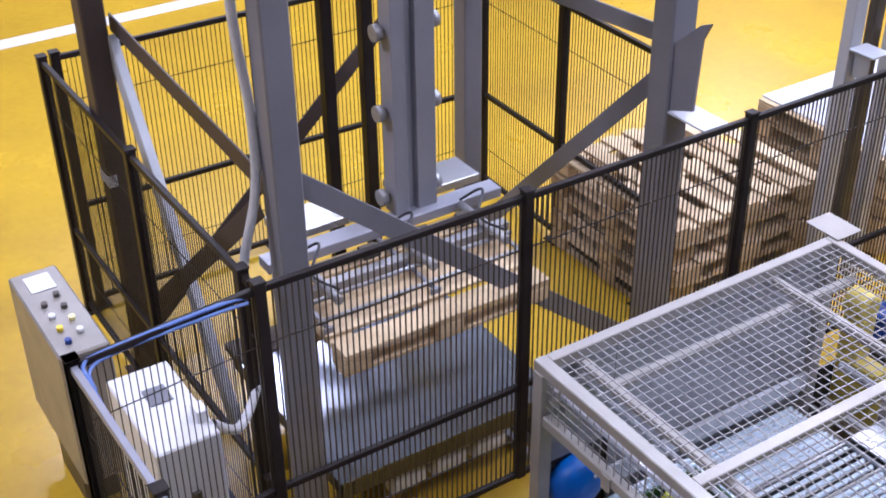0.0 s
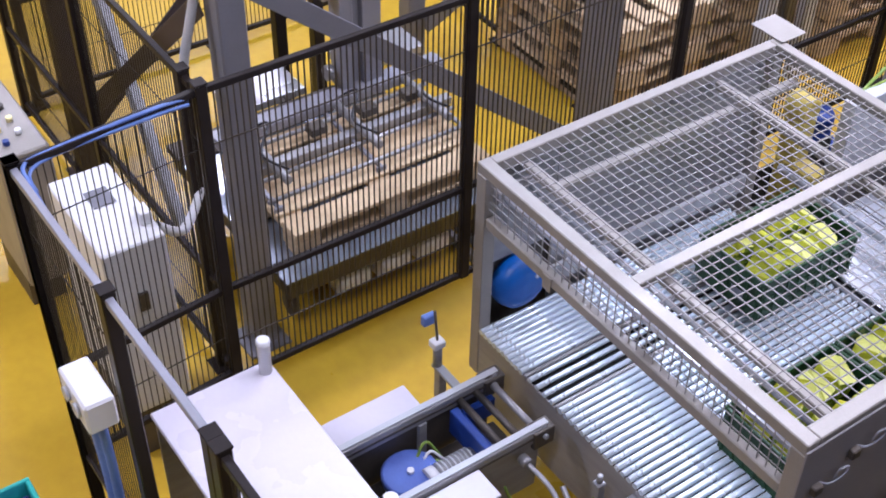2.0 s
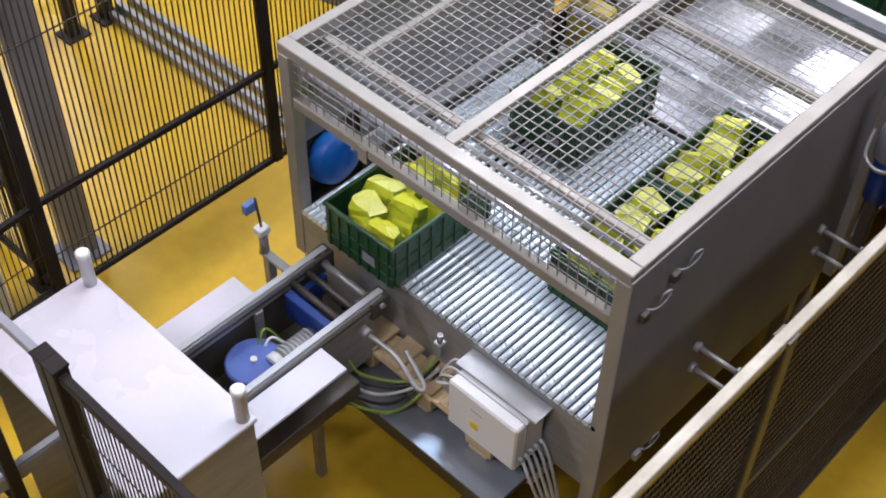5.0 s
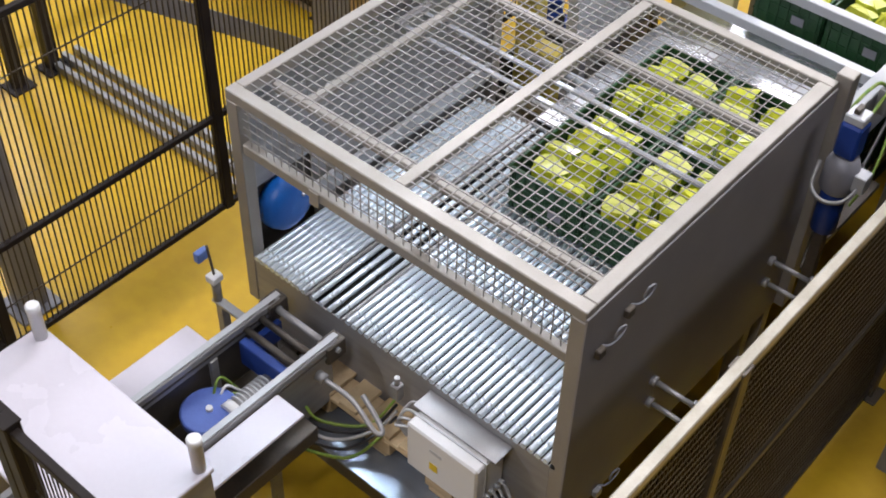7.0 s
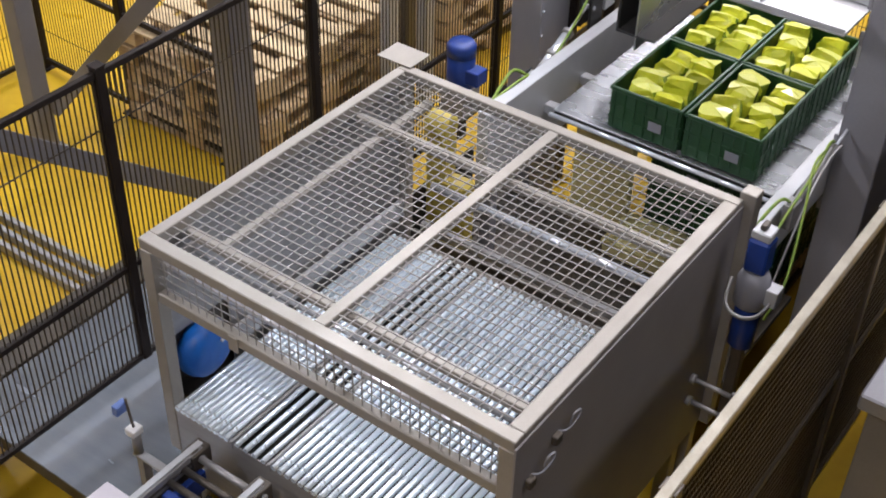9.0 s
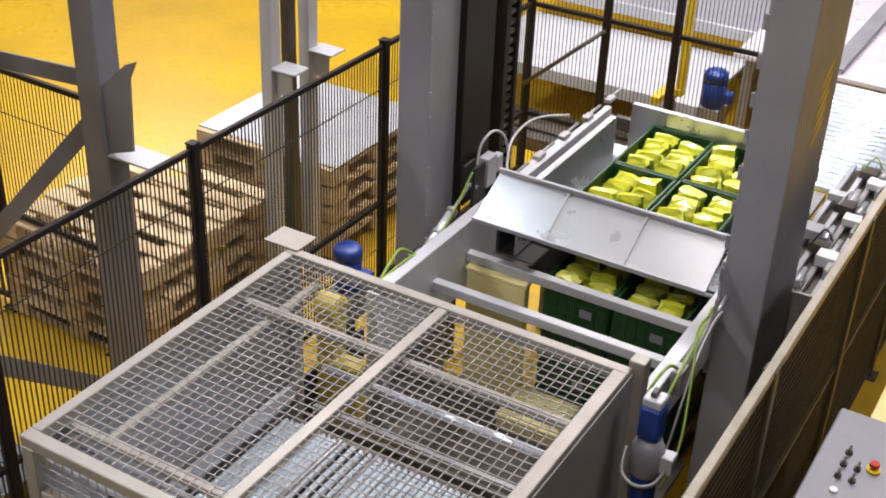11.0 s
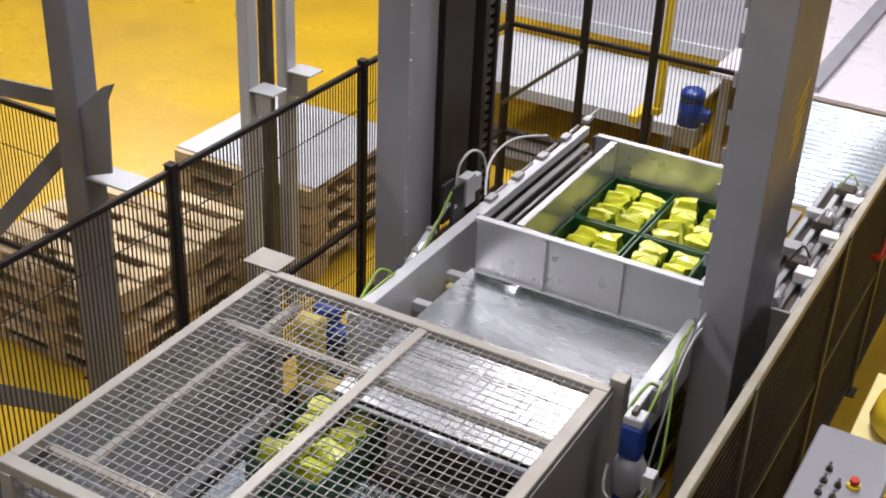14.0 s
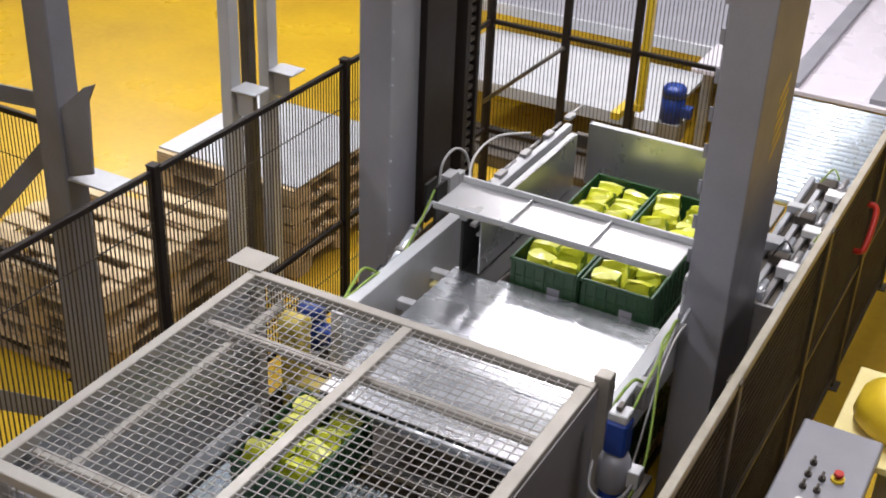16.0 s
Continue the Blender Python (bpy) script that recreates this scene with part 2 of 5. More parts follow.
CABLEB = material("black_cable", (0.02, 0.02, 0.025), 0.45, 0, None, 9, 60, 0)
CABLEG = material("yellow_green_cable", (0.26, 0.33, 0.05), 0.5, 0, (0.12, 0.24, 0.04), 30, 60, 0)
CABLEU = material("pale_blue_cable", (0.15, 0.24, 0.55), 0.4, 0, (0.09, 0.15, 0.38), 9, 60, 0)
RED = material("red_plastic", (0.55, 0.03, 0.02), 0.35, 0, None, 9, 60, 0.05)
TEAL = material("teal_plastic", (0.03, 0.42, 0.36), 0.4, 0, None, 9, 60, 0.05)

# ---- hall ----
solid("floor", Shape().add([(-30, -20, 0), (20, -20, 0), (20, 35, 0), (-30, 35, 0)], [(0, 1, 2, 3)]), FLOOR, (0, 0, 0), "glossy yellow epoxy hall floor with faint stains", "floor", kind="structure")
for nm, b in (("wall_north", (-30, 35, 0, 20, 35.3, 8)), ("wall_south", (-30, -20.3, 0, 20, -20, 8)), ("wall_west", (-30.3, -20.3, 0, -30, 35.3, 8)), ("wall_east", (20, -20.3, 0, 20.3, 35.3, 8))):
    solid(nm, Shape().box(*b), WALL, (0, 0, 0), "plain pale hall wall", "wall", kind="structure")
solid("ceiling", Shape().box(-30.3, -20.3, 8, 20.3, 35.3, 8.3), CEIL, (0, 0, 8), "plain pale hall ceiling", "ceiling", kind="structure")
solid("floor_marking", Shape().box(-8.6, -14, 0, -8.38, 30, 0.004, 0.001), PAINTW, (-8.5, 0, 0), "white painted line on the yellow floor", "marking", kind="structure")
GLOW = bpy.data.materials.new("lamp_diffuser")
GLOW.use_nodes = True
GLOW.node_tree.nodes["Principled BSDF"].inputs["Emission Color"].default_value = (0.95, 0.97, 1, 1)
GLOW.node_tree.nodes["Principled BSDF"].inputs["Emission Strength"].default_value = 5.0
for x, y, share, tone in LAMPS:
    lamp = thing("ceiling_lamp", (x, y, LAMP_Z), "unseen long white ceiling lamp with a glowing diffuser", "lamp", "ceiling lamps")
    part("housing", Shape().box(x - 0.42, y - 1.75, LAMP_Z + 0.03, x + 0.42, y + 1.75, LAMP_Z + 0.12), PAINTW, lamp)
    part("diffuser", Shape().box(x - 0.4, y - 1.7, LAMP_Z + 0.01, x + 0.4, y + 1.7, LAMP_Z + 0.03), GLOW, lamp)
    part("suspension", Shape().tube((x, y, LAMP_Z + 0.12), (x, y, 8), 0.01, 6), STEEL, lamp)
    d = bpy.data.lights.new("ceiling_light", "AREA")
    d.shape, d.size, d.size_y, d.energy, d.color = "RECTANGLE", 0.8, 3.4, LAMP_POWER * share, tone
    new("ceiling_light", d).location = (x, y, LAMP_Z)


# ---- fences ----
# The portal fence is scaled by 0.87 about the camera's eye to keep its look in view; LOW is the floor there.
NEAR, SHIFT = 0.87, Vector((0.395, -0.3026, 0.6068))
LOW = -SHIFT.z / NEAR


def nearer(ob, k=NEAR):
    """Set a thing of the portal fence into the hall, scaled about the camera's eye."""
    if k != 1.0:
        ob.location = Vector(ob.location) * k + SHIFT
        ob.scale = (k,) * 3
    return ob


def fence(p, q, posts, label, top=1.75, rails=(0.62,), low=0.07, pitch=0.03, wires=True, post_w=0.055, wire=WIRE, paint=BLACK, rr=0.003, bare=(), hung=(), base=0.0, near=1.0, cap_rail=None):
    """A guard fence from p to q; posts are places along it, 0 to 1; hung posts end at the lowest rail. base is the
    floor and near the scale of the fence about the camera's eye."""
    p, q = Vector((*p, 0)), Vector((*q, 0))
    d = q - p
    up = Vector((0, 0, 1))
    f = thing("guard_fence", tuple((p + q) / 2), label, "fence", "guard fences")
    for i, k in enumerate(posts):
        c = p + d * k
        s = Shape().box(c.x - post_w / 2, c.y - post_w / 2, low - 0.016 if i in hung else base, c.x + post_w / 2, c.y + post_w / 2, top + 0.02, 0.005)
        if i not in hung:
            s.box(c.x - 0.06, c.y - 0.06, base, c.x + 0.06, c.y + 0.06, base + 0.012, 0.002)
        ob = part("post", s, paint, f)
        part("cap", Shape().box(c.x - post_w / 2 - 0.003, c.y - post_w / 2 - 0.003, top + 0.02, c.x + post_w / 2 + 0.003, c.y + post_w / 2 + 0.003, top + 0.03), paint, ob)
    for i, z in enumerate((top - 0.015, *rails, low)):
        part("rail", Shape().beam(p + up * z, q + up * z, 0.03, 0.034), cap_rail if cap_rail and i == 0 else paint, f)
    ks = sorted({0, 1, *posts})
    for i, (a, b) in enumerate(zip(ks, ks[1:])):
        if i in bare:
            continue
        s = Shape()
        n = max(int((b - a) * d.length / pitch), 2)
        for j in range(1, n):
            c = p + d * (a + (b - a) * j / n)
            s.wire(c + up * low, c + up * (top - 0.02), rr)
        for z in (low + 0.25, top - 0.3):
            s.wire(p + d * a + up * z, p + d * b + up * z, rr)
        part("wire_mesh", s, wire, f, "upright black wires")
    return nearer(f, near)


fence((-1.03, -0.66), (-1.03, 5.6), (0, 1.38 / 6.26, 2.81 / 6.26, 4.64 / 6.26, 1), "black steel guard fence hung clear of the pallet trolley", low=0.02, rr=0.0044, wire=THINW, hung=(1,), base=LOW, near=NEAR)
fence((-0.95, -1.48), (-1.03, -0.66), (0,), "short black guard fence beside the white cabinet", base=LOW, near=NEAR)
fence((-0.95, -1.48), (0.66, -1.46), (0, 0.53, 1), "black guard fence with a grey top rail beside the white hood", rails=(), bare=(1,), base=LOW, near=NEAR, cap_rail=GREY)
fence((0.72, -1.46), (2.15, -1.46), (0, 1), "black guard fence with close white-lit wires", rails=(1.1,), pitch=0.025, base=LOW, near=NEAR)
fence((-3.82, -0.68), (-1.09, -0.67), (0, 0.5, 0.97), "black guard fence at the side of the pallet dispenser", rails=(0.62,))
fence((-3.84, -0.60), (-3.84, 2.35), (0, 0.43, 0.8, 1), "black guard fence behind the pallet dispenser", rails=(0.75,))
fence((-3.78, 2.36), (-1.9, 2.30), (0, 0.5, 1), "black guard fence between dispenser and pallet stack", rails=(0.75,))
fence((-1.0, 6.0), (0.9, 6.0), (0, 0.33, 0.62, 1), "black guard fence behind the lift", rails=(0.55, 1.45), top=2.6)
fence((-1.0, 5.65), (-1.0, 5.98), (0,), "short black guard fence beside the lift", rails=(0.55, 1.45), top=2.6)
def level_wires(a, b):
    s = Shape()
    for i in range(34):
        s.wire((2.175, a, 0.12 + 0.048 * i), (2.175, b, 0.12 + 0.048 * i), 0.0026)
    return s


R_FENCE = fence((2.17, -1.4), (2.17, 6.2), (0, 0.2, 0.433, 0.63, 0.81, 1), "grey-capped guard fence with dark wire mesh along the machine", rails=(0.9,), paint=DARK, pitch=0.022, wire=BROWNW, rr=0.0022)
for a, b in ((-1.37, 0.09), (0.15, 1.86), (1.92, 3.36), (3.42, 4.73), (4.79, 6.17)):
    tagged(part("cross_mesh", level_wires(a, b), BROWNW, R_FENCE), "close level wires", kind="stuff")
    # Panels on the near bays are added to darken what lies behind.
    part("panel", Shape().box(2.155, a, 0.1, 2.159, b, 1.72, 0.001), TINT, R_FENCE, "smoked see-through panel that dims what lies behind")
part("top_cap", Shape().box(2.15, -1.4, 1.75, 2.19, 6.2, 1.79), CAPS, R_FENCE, "pale grey top cap")


# ---- pallet dispenser frame ----
disp = thing("pallet_dispenser_frame", (-2.1, 0.7, 0), "grey steel frame of the pallet dispenser with diagonal braces", "machine frame")


def hollow(x, y, w, d, h, parent, mat, name="column"):
    s = Shape().box(x - w / 2, y - d / 2, 0, x + w / 2, y + d / 2, h, 0.008)
    s.box(x - w / 2 - 0.05, y - d / 2 - 0.05, 0, x + w / 2 + 0.05, y + d / 2 + 0.05, 0.015, 0.002)
    return part(name, s, mat, parent)


hollow(-1.22, -0.42, 0.13, 0.13, 4.2, disp, GREYD)
hollow(-3.0, -0.6, 0.13, 0.13, 4.2, disp, BROWN)
hollow(-1.42, 1.92, 0.16, 0.16, 4.2, disp, GREYD)
hollow(-2.95, 1.67, 0.13, 0.13, 4.2, disp, GREYD)
for p, q in (((-3.0, -0.5, 2.22), (-1.28, -0.46, 2.03)), ((-2.98, -0.52, 2.15), (-1.9, -0.5, 0.3)), ((-1.22, -0.36, 2.06), (-1.30, 1.86, 0.22)), ((-2.95, -0.55, 0.35), (-2.95, 1.6, 2.35)), ((-1.48, 1.92, 1.88), (-2.88, 1.72, 0.3)), ((-1.5, 1.95, 2.08), (-2.95, 1.75, 2.08)), ((-2.9, -0.56, 0.5), (-1.3, -0.5, 1.95))):
    pale = p == (-2.98, -0.52, 2.15)
    part("brace", Shape().beam(p, q, 0.05 if pale else 0.012, 0.10), LGREY if pale else BROWN if p[0] < -2.8 else GREYD, disp)
for x, y in ((-2.72, 0.58), (-2.72, 0.83)):
    part("guide_post", Shape().box(x - 0.035, y - 0.035, 0, x + 0.035, y + 0.035, 4.2).box(x - 0.08, y - 0.08, 0, x + 0.08, y + 0.08, 0.015), BLACK, disp, "black chain guide post")
part("top_beam", Shape().beam((-3.0, 0.7, 4.1), (-1.2, 0.7, 4.1), 0.1, 0.15).beam((-1.22, -0.42, 4.15), (-1.42, 1.92, 4.15), 0.1, 0.15).beam((-3.0, -0.6, 4.15), (-2.95, 1.67, 4.15), 0.1, 0.15), GREYD, disp)
part("gusset", Shape().add([(x, y, z) for y in (1.86, 1.875) for x, z in ((-1.34, 1.74), (-1.17, 1.80), (-1.15, 2.2), (-1.10, 2.3), (-1.17, 2.27), (-1.34, 2.12))], [(0, 1, 2, 3, 4, 5), (11, 10, 9, 8, 7, 6)] + [(i, i + 6, (i + 1) % 6 + 6, (i + 1) % 6) for i in range(6)]), GREYD, disp, "grey welded gusset plate")
part("bracket", Shape().box(-1.339, 1.85, 1.725, -1.0, 2.02, 1.738, 0.002), LGREY, disp, "pale flat bracket")
part("warning_label", Shape().box(-3.068, -0.62, 1.32, -2.932, -0.667, 1.39, 0.001), PAINTW, disp, "small white label")
cd = solid("cable_conduit", Shape().hose([(-1.32, -0.53, 4.0), (-1.32, -0.53, 2.9), (-1.3, -0.5, 2.4), (-1.28, -0.52, 2.05), (-1.3, -0.6, 1.7), (-1.26, -0.62, 1.5), (-1.2, -0.62, 1.2), (-1.05, -0.8, 1.05), (-0.98, -0.95, 1.18)], 0.022, 10), CABLE, (-1.3, -0.53, 0), "thick pale grey cable conduit running down the column", "conduit")

# rails on the floor for the pallet trolley
for y0 in (0.84,):
    tr = thing("trolley_track", (-1.4, y0, 0), "low steel track on the floor for the pallet trolley", "track", "trolley tracks")
    for dy in (0, 0.09, 0.18):
        part("rail", Shape().box(-2.75, y0 + dy - 0.02, 0.0, -1.08, y0 + dy + 0.02, 0.055), STEEL, tr)


# ---- pallets ----
def pallet_shapes(close=False):
    """A timber pallet 1.2 long in y and 0.8 wide in x, base at z 0."""
    out = []
    for i, x in enumerate([-0.363 + 0.121 * k for k in range(7)] if close else (-0.33, -0.165, 0, 0.165, 0.33)):
        w = 0.036 if close else 0.072 if i % 2 == 0 else 0.05
        out.append(("deck_board", Shape().box(x - w, -0.6, 0.122, x + w, 0.6, 0.144)))
    for y in (-0.53, 0, 0.53):
        out.append(("cross_board", Shape().box(-0.4, y - 0.07, 0.1, 0.4, y + 0.07, 0.1218)))
        for x in (-0.33, 0, 0.33):
            out.append(("block", Shape().box(x - 0.07, y - 0.07, 0.022, x + 0.07, y + 0.07, 0.0998)))
    for x in (-0.33, 0, 0.33):
        out.append(("runner", Shape().box(x - 0.05, -0.6, 0, x + 0.05, 0.6, 0.0218)))
    return out


def pallet(at, label, group, close=False):
    root = thing("wooden_pallet", (0, 0, 0), label, "pallet", group)
    for nm, s in pallet_shapes(close):
        part(nm, s, WOOD, root)
    root.matrix_basis = at
    return root


SEEN = pallet(pose(-1.6, 0.42, 0.47), "light wooden pallet carried by the dispenser", "pallets")
first = pallet(pose(-2.21, 2.89, 0.0, 0, 0, 90) @ Matrix.Diagonal((1.56, 1, 1, 1)), "weathered wooden pallet in a stack", "stacked pallets", True)
for i in range(1, 5):
    copy_thing(first, pose(-2.21 + 0.015 * (-1) ** i, 2.89 + 0.012 * (i % 3 - 1), 0.1445 * i, 0, 0, 90 + 0.8 * (i % 3 - 1)))
for i in range(5):
    copy_thing(first, pose(-2.05, 4.6, 0.1445 * i, 0, 0, 90 - 0.6 * (i % 2)))
solid("cover_sheet", Shape().box(-2.66, 4.02, 0.7235, -1.44, 5.2, 0.735), LGREY, (-2.05, 4.6, 0.7225), "pale board lying on the second pallet stack", "board")

# uprights of the pallet lane
lane = thing("lane_frame", (-1.4, 3.5, 0), "pale steel uprights of the pallet lane with brackets", "machine frame")
for y in (3.32, 3.7):
    part("upright", Shape().box(-1.46, y - 0.05, 0, -1.38, y + 0.05, 3.2), LGREY, lane)
    part("bracket", Shape().box(-1.38, y - 0.06, 1.72, -1.2, y + 0.09, 1.735), LGREY, lane)
    part("bracket_web", Shape().box(-1.38, y - 0.006, 1.55, -1.26, y + 0.006, 1.72), LGREY, lane)
part("inner_post", Shape().box(-1.45, 3.46, 0, -1.39, 3.54, 3.2), DARK, lane, "dark inner post")

# ---- row former: the caged roller table ----
W, L, TOP, RZ = 1.69, 1.62, 1.75, 0.9
cage = thing("caged_roller_table", (W / 2, L / 2, 0), "beige steel cage with wire mesh top over a roller table", "machine")
for x, y in ((0.03, 0.03), (W - 0.03, 0.03), (0.03, L - 0.03), (W - 0.03, L - 0.03)):
    part("leg", Shape().box(x - 0.03, y - 0.03, 0.62 if x < 1 and y < 1 else 0, x + 0.03, y + 0.03, TOP - 0.052, 0.003), FRAME, cage)
part("top_rail", Shape().box(0, 0, TOP - 0.05, W, 0.055, TOP), FRAME, cage)
part("top_rail", Shape().box(0, L - 0.05, TOP - 0.05, W, L, TOP), FRAME, cage)
part("top_rail", Shape().box(0, 0.0555, TOP - 0.05, 0.05, L - 0.0505, TOP), FRAME, cage)
part("top_rail", Shape().box(W - 0.06, 0.0555, TOP - 0.05, W, L - 0.0505, TOP), FRAME, cage)
part("cross_bar", Shape().box(0.815, 0.056, TOP - 0.045, 0.865, L - 0.051, TOP - 0.004), FRAME, cage)
for y in (0.2, 1.22):
    part("cross_bar", Shape().box(0.06, y - 0.02, TOP - 0.085, W - 0.065, y + 0.02, TOP - 0.048), FRAME, cage)
part("cross_bar", Shape().box(0.18, 0.22, TOP - 0.125, 0.215, L - 0.06, TOP - 0.09), FRAME, cage)
s = Shape()
P = 0.0415
for i in range(1, int((W - 0.1) / P) + 1):
    s.wire((0.05 + i * P, 0.05, TOP - 0.012), (0.05 + i * P, L - 0.05, TOP - 0.012), 0.0026)
for i in range(1, int((L - 0.1) / P) + 1):
    s.wire((0.05, 0.05 + i * P, TOP - 0.008), (W - 0.06, 0.05 + i * P, TOP - 0.008), 0.0026)
part("top_mesh", s, MESHW, cage, "square welded wire mesh")
part("header", Shape().box(0.06, 0.006, 1.455, W - 0.06, 0.045, 1.505), FRAME, cage)
s = Shape()
for i in range(1, 38):
    s.wire((0.06 + i * P, 0.02, 1.5), (0.06 + i * P, 0.02, TOP - 0.05), 0.0024)
for z in (1.54, 1.58, 1.62, 1.66):
    s.wire((0.06, 0.024, z), (W - 0.06, 0.024, z), 0.0024)
part("front_mesh", s, MESHW, cage, "square welded wire mesh")
part("side_sheet", Shape().box(W - 0.004, 0.0, 0.5, W + 0.006, L + 0.06, TOP - 0.03, 0.002), SIDE, cage, "smooth grey steel side sheet")
part("side_sheet", Shape().box(0.008, 0.4, 0.8, 0.02, L - 0.06, 1.695, 0.002), STEEL, cage, "grey steel inner sheet")
part("guide_strip", Shape().box(0.03, 0.38, 0.94, 0.05, L, 1.04, 0.003), LGREY, cage, "pale guide strip")
part("front_sheet", Shape().box(0.06, 0.004, 0.5, W - 0.06, 0.012, 0.872, 0.002), STEEL, cage, "grey steel apron")
part("side_apron", Shape().box(0.0, 0.06, 0.62, 0.012, L - 0.06, 0.8, 0.002), STEEL, cage, "grey steel apron")
part("side_sheet", Shape().box(0.008, 0.08, 1.2, 0.02, 0.399, 1.695, 0.002), STEEL, cage, "grey steel inner sheet")
# Black bed puts the shade between the rollers into colour.
part("bed", Shape().box(0.022, 0.062, 0.70, W - 0.06, 1.5, 0.74), BLACKD, cage, "black bed standing in for shade between the rollers")
for a, b in ((0.37, 0.386), (0.572, 0.588)):
    part("divider", Shape().box(a, 0.0, 0.85, b, 1.48, 0.893), STEEL, cage)
part("corner_plate", Shape().box(-0.13, L - 0.03, TOP + 0.002, 0.06, L + 0.12, TOP + 0.01, 0.002), FRAME, cage, "pale corner plate")
part("header_bracket", Shape().box(0.43, 0.0, 1.43, 0.48, 0.005, 1.5, 0.002), FRAME, cage)
# Added dark sheet stands in for the dim floor behind the rollers.
part("deck", Shape().box(-0.3, 1.63, 0.3, W - 0.07, 2.9, 0.33), DARK, cage, "added dark deck in place of the dim floor")
# Added black sheet blocks a strip of bright floor from view.
part("rear_skirt", Shape().box(-0.03, 1.63, 0.33, -0.015, 2.25, 0.95, 0.002), BLACKD, cage, "added black sheet hiding the bright floor")
for y in (1.52, 1.6, 1.68):
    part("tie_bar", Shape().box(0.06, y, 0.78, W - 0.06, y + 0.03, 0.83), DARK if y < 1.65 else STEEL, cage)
part("pipe", Shape().tube((0.06, 1.78, 1.0), (1.62, 1.78, 1.0), 0.022, 12), SHEET, cage, "bright steel pipe")
part("corner_post", Shape().box(W - 0.02, L + 0.0, 0.5, W + 0.05, L + 0.07, TOP + 0.03), FRAME, cage)
RX = [0.075 + 0.0305 * i for i in range(10)] + [0.408 + 0.0475 * i for i in range(4)] + [0.606 + 0.0345 * i for i in range(31)]
shared = {}
for x in RX:
    mid = 0.38 < x < 0.59
    r = 0.0122 if mid else 0.0135
    if r not in shared:
        me = Shape().tube((0, 0.0, 0), (0, 1.46, 0), r, 12).mesh("roller", (0, 0, 0))
        me.materials.append(ROLLER)
        shared[r] = me
    ob = new("roller", shared[r])
    ob.parent = cage
    ob.location = Vector((x, 0, RZ - r)) - ORIGIN[cage]

# fittings on the side sheet
for y, z in ((0.29, 1.61), (0.14, 1.53), (0.3, 0.55)):
    lp = thing("cable_loop", (W + 0.02, y, z), "small bent steel cable hook on the side sheet", "hook", "side hooks")
    part("loop", Shape().hose([(W, y - 0.03, z - 0.02), (W + 0.03, y - 0.01, z - 0.015), (W + 0.04, y + 0.04, z + 0.005), (W + 0.04, y + 0.055, z + 0.035), (W + 0.035, y + 0.02, z + 0.04), (W + 0.03, y + 0.012, z)], 0.004, 6), GREY, lp)
    part("clip", Shape().box(W + 0.006, y - 0.07, z - 0.05, W + 0.03, y - 0.03, z - 0.01), DARK if z > 1.5 else STEEL, lp)
for y in (0.55, 1.42):
    br = thing("side_bracket", (W, y, 0.9), "twin steel rods with an end plate on the side sheet", "bracket", "side brackets")
    for dz in (0.0, -0.13):
        part("rod", Shape().tube((W, y, 0.93 + dz), (W + 0.2, y, 0.93 + dz), 0.011, 8), STEEL, br)
        part("collar", Shape().tube((W + 0.006, y, 0.93 + dz), (W + 0.03, y, 0.93 + dz), 0.022, 10), STEEL, br)
    part("end_plate", Shape().box(W + 0.19, y - 0.012, 0.78, W + 0.202, y + 0.012, 0.955), STEEL, br)

drum = thing("blue_motor", (0.0, 0.22, 1.0), "bright blue rounded motor cover inside the cage corner", "motor")
part("housing", Shape().lathe((-0.004, 0.22, 1.05), [(0.125, 0), (0.132, 0.02), (0.132, 0.05), (0.118, 0.085), (0.075, 0.105), (0.03, 0.11)], 28, (1, 0, 0)), CYAN, drum)
part("bolt", Shape().tube((0.1, 0.26, 1.1), (0.112, 0.26, 1.1), 0.008, 8), SHEET, drum)
part("backing_plate", Shape().box(-0.016, 0.07, 0.8, -0.005, 0.92, 1.34, 0.002), DARK, drum, "dark backing plate")

# ---- infeed conveyor ----
inf = thing("infeed_conveyor", (0.45, -0.45, 0), "short crate infeed conveyor with steel side rails and a dark bed", "conveyor")
for x in (0.27, 0.60):
    part("side_rail", Shape().box(x, -3.0, 0.83, x + 0.045, -0.09, 0.897), STEEL, inf)
    part("belt", Shape().box(x + 0.008, -3.0, 0.8985, x + 0.037, -0.08, 0.906, 0.002), LGREY, inf, "grey carrying belt")
    # Left skirt is darker: the conveyor's inner shade is put into its colour.
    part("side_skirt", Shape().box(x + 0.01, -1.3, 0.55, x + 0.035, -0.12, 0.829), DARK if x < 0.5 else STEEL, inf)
    part("slot", Shape().box(x - 0.002, -1.3, 0.855, x + 0.047, -0.12, 0.868, 0.001), DARK, inf)
    part("end_bracket", Shape().box(x - 0.012, -0.16, 0.80, x + 0.057, -0.06, 0.892), DARK, inf)
    part("bolt", Shape().tube((x + 0.057, -0.11, 0.86), (x + 0.068, -0.11, 0.86), 0.012, 8), SHEET, inf)
part("bed", Shape().box(0.316, -1.3, 0.60, 0.599, -0.1, 0.62), DARK, inf)
for y in (-0.12, -0.2, -0.28):
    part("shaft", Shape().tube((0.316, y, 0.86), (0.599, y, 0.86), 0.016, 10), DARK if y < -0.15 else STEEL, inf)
part("blue_frame", Shape().box(0.33, -0.34, 0.72, 0.58, -0.3, 0.85).box(0.33, -0.3, 0.72, 0.36, -0.13, 0.82), BLUE, inf, "blue painted cross frame")
